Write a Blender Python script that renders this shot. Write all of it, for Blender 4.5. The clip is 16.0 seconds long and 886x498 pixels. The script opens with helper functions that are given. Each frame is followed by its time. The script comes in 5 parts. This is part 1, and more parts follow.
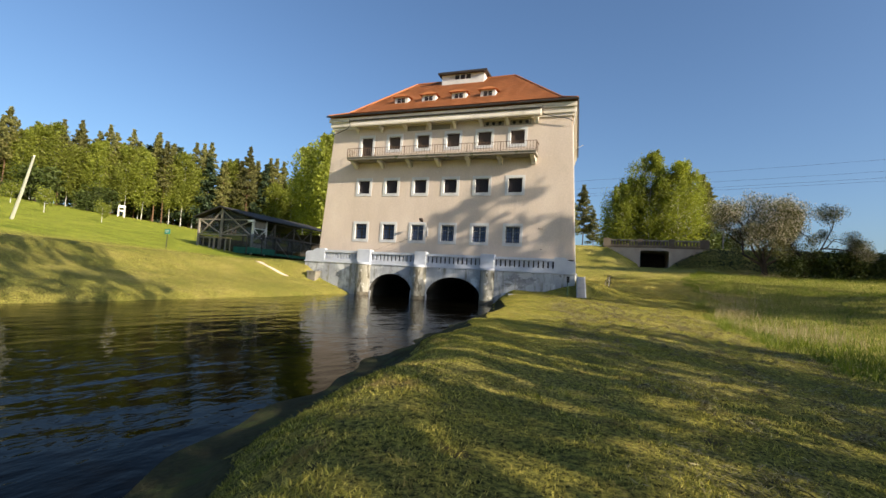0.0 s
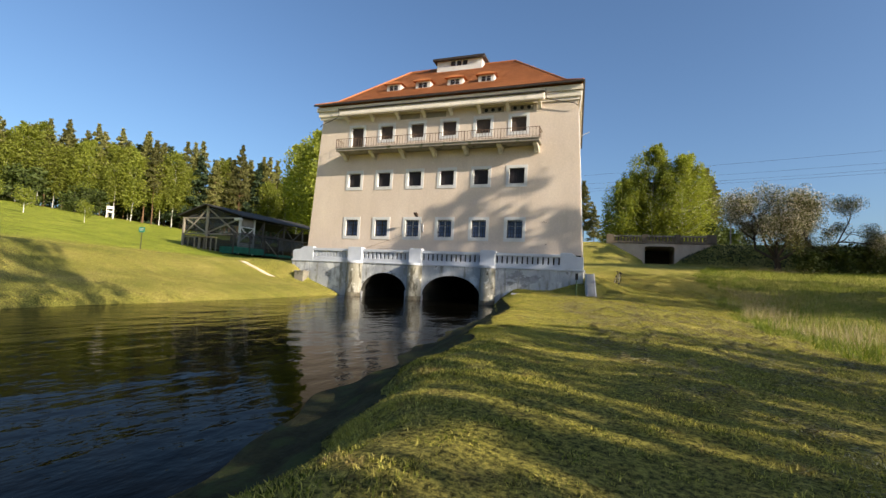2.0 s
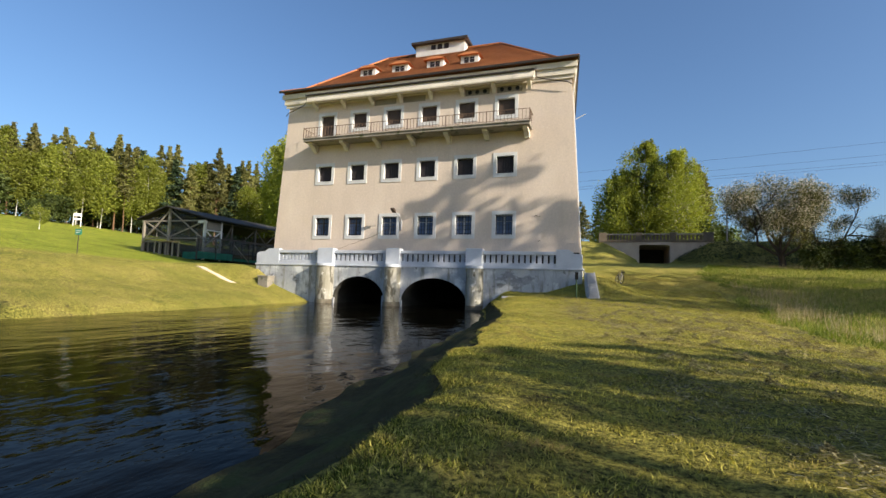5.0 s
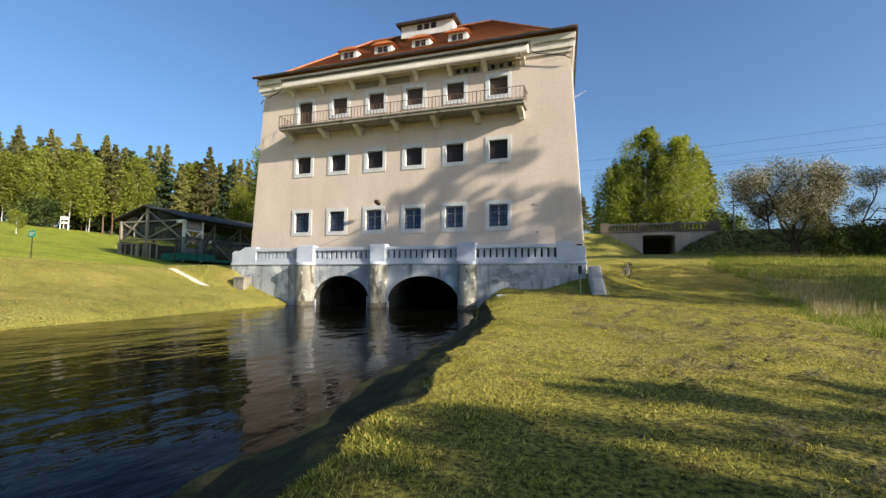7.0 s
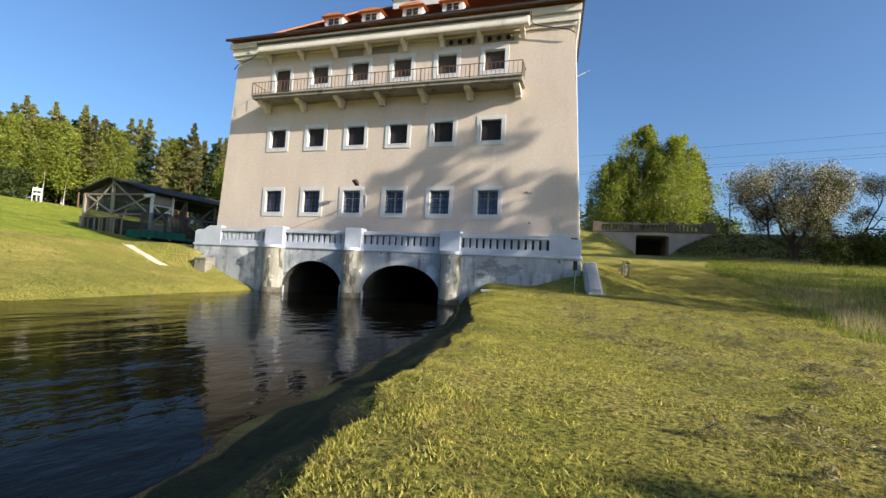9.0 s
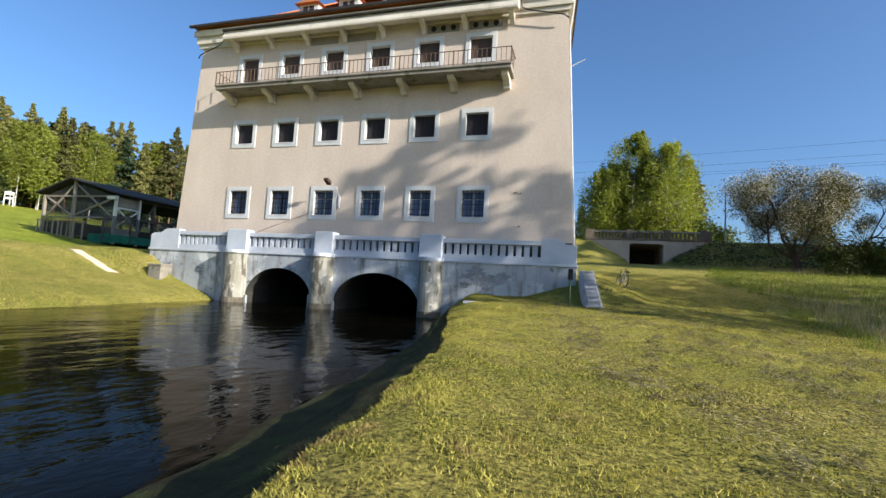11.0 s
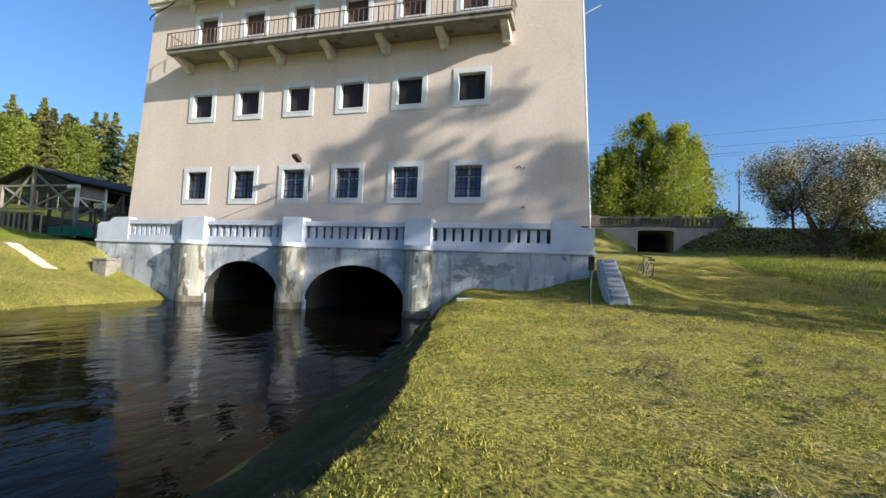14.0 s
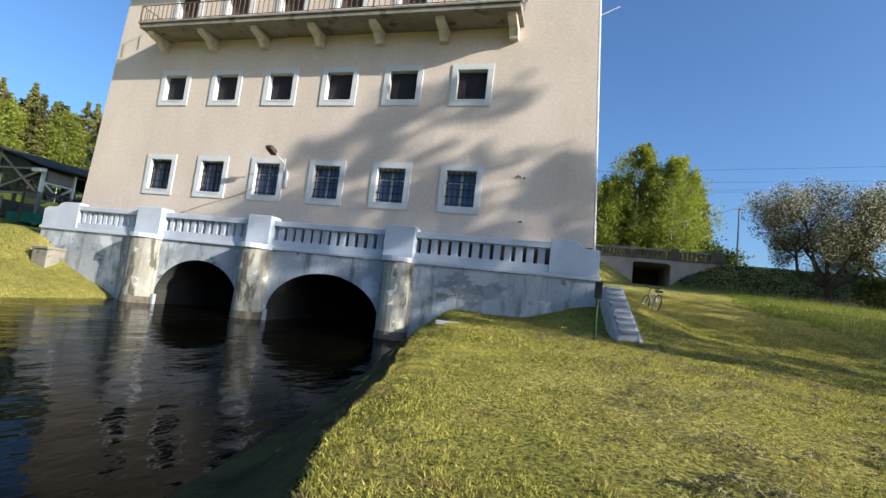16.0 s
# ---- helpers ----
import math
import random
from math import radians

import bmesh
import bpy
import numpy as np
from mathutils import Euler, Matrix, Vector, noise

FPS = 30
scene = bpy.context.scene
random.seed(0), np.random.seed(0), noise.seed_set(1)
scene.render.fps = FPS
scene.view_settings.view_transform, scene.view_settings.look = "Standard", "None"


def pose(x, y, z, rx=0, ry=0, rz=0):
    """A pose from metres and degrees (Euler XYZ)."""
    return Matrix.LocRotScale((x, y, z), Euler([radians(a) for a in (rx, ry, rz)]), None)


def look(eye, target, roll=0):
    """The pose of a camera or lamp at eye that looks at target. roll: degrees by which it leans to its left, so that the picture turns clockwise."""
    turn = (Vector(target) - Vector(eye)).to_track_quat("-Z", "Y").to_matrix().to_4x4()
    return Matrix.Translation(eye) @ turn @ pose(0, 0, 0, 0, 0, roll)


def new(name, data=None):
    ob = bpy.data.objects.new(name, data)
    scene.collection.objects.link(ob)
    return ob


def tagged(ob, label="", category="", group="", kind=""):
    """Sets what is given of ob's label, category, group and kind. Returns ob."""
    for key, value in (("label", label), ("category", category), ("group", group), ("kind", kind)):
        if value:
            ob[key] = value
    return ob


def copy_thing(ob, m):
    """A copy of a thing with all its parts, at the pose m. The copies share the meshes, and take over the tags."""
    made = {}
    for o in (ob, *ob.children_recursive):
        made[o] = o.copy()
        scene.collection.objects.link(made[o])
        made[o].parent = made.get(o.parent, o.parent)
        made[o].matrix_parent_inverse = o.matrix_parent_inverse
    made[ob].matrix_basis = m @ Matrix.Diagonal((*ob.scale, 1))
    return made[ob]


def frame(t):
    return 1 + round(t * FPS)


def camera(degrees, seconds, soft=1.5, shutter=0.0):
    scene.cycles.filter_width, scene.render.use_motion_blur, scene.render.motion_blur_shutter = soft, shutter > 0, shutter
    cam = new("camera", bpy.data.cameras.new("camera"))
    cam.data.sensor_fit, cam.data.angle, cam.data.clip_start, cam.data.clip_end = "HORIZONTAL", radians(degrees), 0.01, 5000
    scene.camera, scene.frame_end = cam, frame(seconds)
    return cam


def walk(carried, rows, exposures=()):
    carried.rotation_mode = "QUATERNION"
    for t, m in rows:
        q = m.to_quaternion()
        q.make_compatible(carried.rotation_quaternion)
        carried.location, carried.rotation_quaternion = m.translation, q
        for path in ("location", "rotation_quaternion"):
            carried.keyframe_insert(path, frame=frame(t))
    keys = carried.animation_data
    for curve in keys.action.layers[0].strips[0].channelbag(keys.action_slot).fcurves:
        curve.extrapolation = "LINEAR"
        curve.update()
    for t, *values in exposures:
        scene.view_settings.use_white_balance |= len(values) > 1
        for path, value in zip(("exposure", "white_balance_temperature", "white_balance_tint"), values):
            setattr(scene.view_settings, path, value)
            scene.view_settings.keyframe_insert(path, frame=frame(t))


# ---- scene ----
cam = camera(86.0, 16.0)
METRES, EYE, TILT, LEAN, TURN = 17.25, 0.8625, 0.0, 0.0, 16.1
PATH = [
    (0, (3.683, -33.803, 3.066), (2.974, -31.938, 3.208), 3.6),
    (0.5, (3.489, -33.261, 3.1), (2.655, -31.447, 3.214), 3.3),
    (1, (3.274, -32.507, 3.083), (2.494, -30.669, 3.209), 4.9),
    (1.5, (3.075, -31.915, 3.052), (2.323, -30.069, 3.215), 2.0),
    (2, (2.867, -31.377, 3.03), (2.166, -29.509, 3.171), 3.0),
    (2.5, (2.602, -30.602, 2.985), (1.823, -28.77, 3.17), 3.5),
    (3, (2.426, -30.04, 2.969), (1.692, -28.189, 3.157), 3.3),
    (3.5, (2.262, -29.508, 2.929), (1.593, -27.627, 3.042), 3.4),
    (4, (2.126, -29.042, 2.919), (1.414, -27.176, 3.03), 1.2),
    (4.2, (2.079, -28.85, 2.901), (1.412, -26.974, 3.086), 2.9),
    (6.3, (1.943, -25.964, 3.046), (1.311, -24.07, 3.165), 0.1),
    (6.5, (1.906, -25.754, 3.052), (1.276, -23.862, 3.203), 1.9),
    (7, (1.734, -25.211, 3.068), (1.08, -23.327, 3.216), 0.6),
    (7.5, (1.604, -24.702, 3.069), (0.935, -22.823, 3.202), 2.3),
    (8, (1.554, -24.013, 3.044), (0.955, -22.108, 3.158), 3.2),
    (8.5, (1.39, -23.563, 3.094), (0.736, -21.682, 3.284), 1.4),
    (9, (1.334, -22.871, 3.04), (0.722, -20.97, 3.158), 3.2),
    (9.5, (1.253, -22.405, 3.061), (0.617, -20.518, 3.252), 2.8),
    (10, (1.200, -21.803, 3.100), (0.576, -19.914, 3.304), 5.7),
    (10.2, (1.204, -21.503, 3.065), (0.626, -19.594, 3.211), 4.0),
    (12.3, (0.830, -19.117, 3.158), (0.253, -17.210, 3.334), 2.8),
    (12.5, (0.831, -18.900, 3.121), (0.288, -16.982, 3.278), 2.5),
    (13, (0.669, -18.238, 3.137), (0.055, -16.339, 3.270), 1.3),
    (13.5, (0.544, -17.746, 3.154), (-0.069, -15.853, 3.355), 3.4),
    (14, (0.456, -17.149, 3.184), (-0.119, -15.238, 3.306), 2.6),
    (14.5, (0.350, -16.714, 3.250), (-0.274, -14.820, 3.397), 0.9),
    (15, (0.214, -16.167, 3.244), (-0.394, -14.266, 3.362), 2.5),
    (15.5, (0.065, -15.630, 3.229), (-0.619, -13.754, 3.348), 0.1),
    (16, (0.090, -15.095, 3.180), (-0.454, -13.181, 3.384), 6.6),
]
walk(cam, [(t, look(eye, target, roll)) for t, eye, target, roll in PATH], exposures=[(0.0, 0.87, 6650, 9), (4.0, 0.87, 6550, 9), (6.5, 0.90, 6250, 8), (9.0, 0.92, 6050, 8), (10.0, 0.92, 5920, 8), (12.5, 0.95, 5760, 7), (16.0, 0.97, 5700, 7)])

# ---- light ----
TO_SUN = Vector((1.0, -0.30, 0.425)).normalized()
world = bpy.data.worlds.new("world")
scene.world = world
world.use_nodes = True
wn = world.node_tree
wn.nodes.clear()
w_out, w_bg, w_sky = wn.nodes.new("ShaderNodeOutputWorld"), wn.nodes.new("ShaderNodeBackground"), wn.nodes.new("ShaderNodeTexSky")
w_sky.sky_type, w_sky.sun_disc = "NISHITA", False
w_sky.sun_elevation = math.asin(TO_SUN.z)
w_sky.sun_rotation = math.atan2(TO_SUN.x, TO_SUN.y)
w_sky.air_density, w_sky.dust_density, w_sky.ozone_density = 1.0, 2.2, 5.0
w_bg.inputs["Strength"].default_value = 0.100
wn.links.new(w_sky.outputs[0], w_bg.inputs[0])
wn.links.new(w_bg.outputs[0], w_out.inputs[0])
sun = new("sun", bpy.data.lights.new("sun", "SUN"))
sun.data.energy, sun.data.angle, sun.data.color = 5.0, radians(0.5), (1.0, 0.88, 0.70)
sun.matrix_world = look(TO_SUN * 200, (0, 0, 0))


# ---- materials ----
def nodes_of(name):
    m = bpy.data.materials.new(name)
    m.use_nodes = True
    t = m.node_tree
    return m, t, t.nodes["Principled BSDF"], t.nodes.new, t.links.new


def ramp(add, stops):
    r = add("ShaderNodeValToRGB")
    e = r.color_ramp.elements
    while len(e) < len(stops):
        e.new(0.5)
    for k, (p, c) in zip(e, stops):
        k.position, k.color = p, (*c, 1)
    return r


def noise_node(add, link, vec, scale, detail=5.0, rough=0.6):
    n = add("ShaderNodeTexNoise")
    n.inputs["Scale"].default_value, n.inputs["Detail"].default_value, n.inputs["Roughness"].default_value = scale, detail, rough
    link(vec, n.inputs["Vector"])
    return n.outputs["Fac"]


def mixed(add, link, fac, a, b, mode="MIX"):
    m = add("ShaderNodeMix")
    m.data_type, m.blend_type = "RGBA", mode
    for sock, v in ((m.inputs[0], fac), (m.inputs[6], a), (m.inputs[7], b)):
        if isinstance(v, (int, float)):
            sock.default_value = v
        elif isinstance(v, tuple):
            sock.default_value = (*v, 1)
        else:
            link(v, sock)
    return m.outputs[2]


def surface(name, stops, scale=1.0, stretch=(1, 1, 1), rough=0.85, metal=0.0, bump=0.3, bscale=30.0, depth=0.01, patches=(), vary=0.0, spec=0.3, grit=(0.9, 1.06)):
    """Colour from a large noise through a ramp, fine grain, ragged patches (colour, scale, threshold, softness, stretch) and relief."""
    m, t, bsdf, add, link = nodes_of(name)
    co = add("ShaderNodeTexCoord").outputs["Object"]
    mp = add("ShaderNodeMapping")
    mp.inputs["Scale"].default_value = stretch
    link(co, mp.inputs[0])
    big = noise_node(add, link, mp.outputs[0], scale)
    fine = noise_node(add, link, co, bscale, 4.0)
    r = ramp(add, stops)
    link(big, r.inputs[0])
    grain = ramp(add, [(0.3, (grit[0],) * 3), (0.7, (grit[1],) * 3)])
    link(fine, grain.inputs[0])
    col = mixed(add, link, 1.0, r.outputs[0], grain.outputs[0], "MULTIPLY")
    height = fine
    for c, s, th, soft, st in patches:
        mp2 = add("ShaderNodeMapping")
        mp2.inputs["Scale"].default_value, mp2.inputs["Location"].default_value = st, (3.7 * s, 1.3, 2.1 * th)
        link(co, mp2.inputs[0])
        k = ramp(add, [(th, (0, 0, 0)), (th + soft, (1, 1, 1))])
        link(noise_node(add, link, mp2.outputs[0], s, 8.0, 0.62), k.inputs[0])
        col = mixed(add, link, k.outputs[0], col, c)
    if vary:
        hsv = add("ShaderNodeHueSaturation")
        oi, geo = add("ShaderNodeObjectInfo"), add("ShaderNodeNewGeometry")
        s = add("ShaderNodeMath")
        s.operation = "ADD"
        link(oi.outputs["Random"], s.inputs[0])
        link(geo.outputs["Random Per Island"], s.inputs[1])
        mr = add("ShaderNodeMapRange")
        mr.inputs["From Max"].default_value = 2.0
        mr.inputs["To Min"].default_value, mr.inputs["To Max"].default_value = 1 - vary, 1 + vary
        link(s.outputs[0], mr.inputs["Value"])
        link(mr.outputs[0], hsv.inputs["Value"])
        link(col, hsv.inputs["Color"])
        col = hsv.outputs[0]
    link(col, bsdf.inputs["Base Color"])
    bsdf.inputs["Roughness"].default_value, bsdf.inputs["Metallic"].default_value = rough, metal
    bsdf.inputs["Specular IOR Level"].default_value = spec
    if bump:
        b = add("ShaderNodeBump")
        b.inputs["Strength"].default_value, b.inputs["Distance"].default_value = bump, depth
        link(height, b.inputs["Height"])
        link(b.outputs[0], bsdf.inputs["Normal"])
    return m


def foliage(name, dark, light, through_colour, share=0.35, vary=0.35):
    """Leaves that let part of the light through, each of its own shade."""
    m, t, bsdf, add, link = nodes_of(name)
    out = t.nodes["Material Output"]
    geo, oi = add("ShaderNodeNewGeometry"), add("ShaderNodeObjectInfo")
    r = ramp(add, [(0.0, dark), (1.0, light)])
    link(geo.outputs["Random Per Island"], r.inputs[0])
    hsv = add("ShaderNodeHueSaturation")
    mr = add("ShaderNodeMapRange")
    mr.inputs["To Min"].default_value, mr.inputs["To Max"].default_value = 1 - vary, 1 + vary
    link(oi.outputs["Random"], mr.inputs["Value"])
    link(mr.outputs[0], hsv.inputs["Value"])
    link(r.outputs[0], hsv.inputs["Color"])
    link(hsv.outputs[0], bsdf.inputs["Base Color"])
    bsdf.inputs["Roughness"].default_value, bsdf.inputs["Specular IOR Level"].default_value = 0.6, 0.25
    tr = add("ShaderNodeBsdfTranslucent")
    link(mixed(add, link, 1.0, hsv.outputs[0], through_colour, "MULTIPLY"), tr.inputs["Color"])
    mx = add("ShaderNodeMixShader")
    mx.inputs[0].default_value = share
    link(bsdf.outputs[0], mx.inputs[1])
    link(tr.outputs[0], mx.inputs[2])
    link(mx.outputs[0], out.inputs["Surface"])
    return m


PLASTER = surface("plaster", [(0.3, (0.56, 0.46, 0.38)), (0.55, (0.62, 0.515, 0.43)), (0.75, (0.66, 0.56, 0.47))], 0.45, (1, 1, 0.5), 0.9, bump=0.25, bscale=9, depth=0.02,
                  patches=[((0.53, 0.44, 0.365), 1.1, 0.56, 0.25, (1.6, 1.6, 0.3)), ((0.67, 0.59, 0.50), 2.6, 0.63, 0.14, (1, 1, 1)), ((0.48, 0.405, 0.335), 0.5, 0.60, 0.2, (1, 1, 0.5))])
TRIM = surface("white_trim", [(0.3, (0.52, 0.52, 0.52)), (0.7, (0.63, 0.625, 0.625))], 1.5, rough=0.8, bump=0.15, bscale=25, depth=0.006,
               patches=[((0.5, 0.49, 0.46), 3.0, 0.68, 0.1, (1, 1, 0.4))])
CORNICE = surface("cornice_paint", [(0.3, (0.56, 0.50, 0.42)), (0.7, (0.68, 0.62, 0.53))], 0.8, (1, 1, 0.4), 0.85, bump=0.2, bscale=14, depth=0.01,
                  patches=[((0.38, 0.34, 0.28), 1.4, 0.62, 0.15, (1, 1, 0.3))])
BALUSTRADE = surface("balustrade_paint", [(0.3, (0.42, 0.445, 0.51)), (0.7, (0.53, 0.555, 0.61))], 1.2, rough=0.75, bump=0.2, bscale=22, depth=0.008,
                     patches=[((0.42, 0.42, 0.42), 2.4, 0.7, 0.08, (1, 1, 0.3)), ((0.12, 0.11, 0.10), 7.0, 0.77, 0.02, (1, 1, 1))])
ABUTMENT = surface("peeling_render", [(0.25, (0.26, 0.275, 0.295)), (0.5, (0.38, 0.395, 0.42)), (0.75, (0.50, 0.51, 0.52))], 0.7, (1, 1, 0.6), 0.9, bump=0.35, bscale=12, depth=0.02,
                   patches=[((0.60, 0.61, 0.61), 0.9, 0.53, 0.09, (1, 1, 1.0)), ((0.21, 0.205, 0.18), 1.5, 0.53, 0.14, (2.0, 2.0, 0.4)), ((0.17, 0.17, 0.17), 1.5, 0.61, 0.06, (1, 1, 1.4))])
PIER_RENDER = surface("pier_render", [(0.3, (0.28, 0.265, 0.225)), (0.7, (0.42, 0.405, 0.36))], 0.9, (1, 1, 0.5), 0.9, bump=0.35, bscale=12, depth=0.02,
                      patches=[((0.24, 0.22, 0.165), 1.3, 0.46, 0.16, (1.8, 1.8, 0.45)), ((0.11, 0.10, 0.075), 1.9, 0.54, 0.07, (1.4, 1.4, 0.5)), ((0.60, 0.58, 0.53), 2.6, 0.62, 0.03, (1, 1, 1))])
WET = surface("wet_foot", [(0.3, (0.08, 0.066, 0.045)), (0.7, (0.20, 0.175, 0.13))], 2.0, (1, 1, 0.6), 0.6, bump=0.35, bscale=12, depth=0.02)
DARK_BAND = surface("dark_band", [(0.3, (0.022, 0.02, 0.02)), (0.7, (0.05, 0.045, 0.042))], 1.5, rough=0.8, bump=0.2)
PARAPET = surface("dark_parapet", [(0.3, (0.10, 0.078, 0.055)), (0.7, (0.18, 0.145, 0.105))], 0.9, (1, 1, 0.5), 0.92, bump=0.3, bscale=12, depth=0.02)
# near-black colour that carries the shade inside vaults and passage
TUNNEL = surface("shaded_vault", [(0.3, (0.022, 0.021, 0.018)), (0.7, (0.05, 0.048, 0.042))], 1.0, rough=0.7, bump=0.3, bscale=10)
CONCRETE = surface("old_concrete", [(0.3, (0.36, 0.30, 0.235)), (0.7, (0.49, 0.415, 0.335))], 0.7, (1, 1, 0.5), 0.92, bump=0.3, bscale=12, depth=0.02,
                   patches=[((0.30, 0.25, 0.19), 0.9, 0.62, 0.14, (1.3, 1.3, 0.35)), ((0.11, 0.11, 0.07), 2.2, 0.68, 0.08, (1, 1, 1))])
PALE_CONCRETE = surface("pale_concrete", [(0.3, (0.33, 0.335, 0.36)), (0.7, (0.47, 0.475, 0.50))], 1.6, rough=0.9, bump=0.3, bscale=18, depth=0.01,
                        patches=[((0.30, 0.30, 0.30), 2.6, 0.64, 0.1, (1, 1, 1))])
MOSSY_CONCRETE = surface("mossy_concrete", [(0.3, (0.19, 0.17, 0.14)), (0.7, (0.30, 0.27, 0.225))], 1.2, rough=0.95, bump=0.4, bscale=14, depth=0.02,
                         patches=[((0.09, 0.10, 0.05), 1.6, 0.56, 0.1, (1, 1, 1))])
ROOF = surface("clay_tile", [(0.3, (0.33, 0.115, 0.04)), (0.6, (0.41, 0.145, 0.05)), (0.8, (0.47, 0.18, 0.065))], 0.5, rough=0.75, bump=0.2, bscale=6, depth=0.02, vary=0.25,
               patches=[((0.28, 0.10, 0.05), 0.9, 0.62, 0.1, (1, 1, 1))])
FLAKED = surface("bare_mortar", [(0.3, (0.17, 0.175, 0.19)), (0.7, (0.29, 0.295, 0.31))], 3.0, rough=0.95, bump=0.5, bscale=25, depth=0.02, vary=0.3)
TIN = surface("dark_tin", [(0.3, (0.045, 0.038, 0.033)), (0.7, (0.08, 0.065, 0.055))], 2.0, rough=0.5, metal=0.4, bump=0.1)
RUST = surface("rusty_steel", [(0.3, (0.10, 0.06, 0.04)), (0.7, (0.20, 0.13, 0.09))], 6.0, rough=0.75, metal=0.3, bump=0.1)
BOARD = surface("dark_board", [(0.3, (0.016, 0.013, 0.016)), (0.7, (0.030, 0.024, 0.028))], 3.0, (6, 6, 1), 0.7, bump=0.2)
BROWN = surface("brown_frame", [(0.3, (0.05, 0.035, 0.025)), (0.7, (0.09, 0.06, 0.045))], 4.0, (6, 6, 1), 0.6, bump=0.15)
FRAME = surface("pale_frame", [(0.3, (0.36, 0.36, 0.38)), (0.7, (0.5, 0.5, 0.52))], 4.0, rough=0.6, bump=0.1)
IRON = surface("black_iron", [(0.3, (0.012, 0.012, 0.014)), (0.7, (0.03, 0.03, 0.03))], 8.0, rough=0.6, metal=0.5, bump=0.1)
TIMBER = surface("grey_timber", [(0.3, (0.22, 0.19, 0.155)), (0.7, (0.34, 0.30, 0.25))], 3.0, (6, 6, 0.6), 0.9, bump=0.25, vary=0.15)
WHITE_WOOD = surface("white_wood", [(0.3, (0.62, 0.60, 0.55)), (0.7, (0.78, 0.77, 0.72))], 2.0, rough=0.8, bump=0.15)
FELT = surface("roofing_felt", [(0.3, (0.020, 0.019, 0.018)), (0.7, (0.045, 0.042, 0.04))], 1.5, rough=0.85, bump=0.3, bscale=16)
GREEN = surface("green_sheet", [(0.3, (0.01, 0.09, 0.06)), (0.7, (0.02, 0.16, 0.10))], 2.0, rough=0.6, bump=0.1)
DARK_TIMBER = surface("dark_timber", [(0.3, (0.07, 0.06, 0.048)), (0.7, (0.13, 0.11, 0.09))], 3.0, (6, 6, 0.6), 0.9, bump=0.25, vary=0.15)
RUBBER = surface("black_rubber", [(0.3, (0.015, 0.015, 0.015)), (0.7, (0.03, 0.03, 0.03))], 9.0, rough=0.7, bump=0.1)
CHROME = surface("bare_metal", [(0.3, (0.45, 0.45, 0.46)), (0.7, (0.6, 0.6, 0.6))], 5.0, rough=0.35, metal=0.9, bump=0)
BARK = surface("bark", [(0.3, (0.035, 0.027, 0.021)), (0.7, (0.08, 0.063, 0.05))], 3.0, (1, 1, 0.2), 0.95, bump=0.6, bscale=20, depth=0.02)
PINE_BARK = surface("pine_bark", [(0.3, (0.11, 0.065, 0.04)), (0.7, (0.24, 0.14, 0.08))], 1.2, (1, 1, 0.2), 0.95, bump=0.6, bscale=12, depth=0.02, vary=0.3)
BIRCH_BARK = surface("birch_bark", [(0.4, (0.50, 0.48, 0.43)), (0.7, (0.66, 0.63, 0.57))], 2.0, (1, 1, 0.3), 0.9, bump=0.2,
                     patches=[((0.04, 0.035, 0.03), 2.0, 0.62, 0.04, (0.6, 0.6, 3.0))])
PINE = foliage("pine_needles", (0.085, 0.095, 0.028), (0.25, 0.23, 0.075), (0.9, 1.0, 0.4), 0.2)
SPRUCE = foliage("spruce_needles", (0.02, 0.038, 0.02), (0.06, 0.085, 0.038), (0.9, 1.0, 0.5), 0.15)
BIRCH = foliage("birch_leaves", (0.17, 0.20, 0.032), (0.36, 0.385, 0.075), (1.0, 1.0, 0.4), 0.55, 0.18)
WILLOW = foliage("bush_leaves", (0.04, 0.06, 0.014), (0.10, 0.125, 0.032), (1.0, 1.0, 0.4), 0.25)
BLOSSOM = foliage("blossom", (0.42, 0.38, 0.29), (0.72, 0.66, 0.54), (1.0, 0.97, 0.85), 0.35, 0.1)
YOUNG = foliage("young_leaves", (0.045, 0.048, 0.018), (0.15, 0.145, 0.05), (1.0, 1.0, 0.5), 0.3, 0.15)


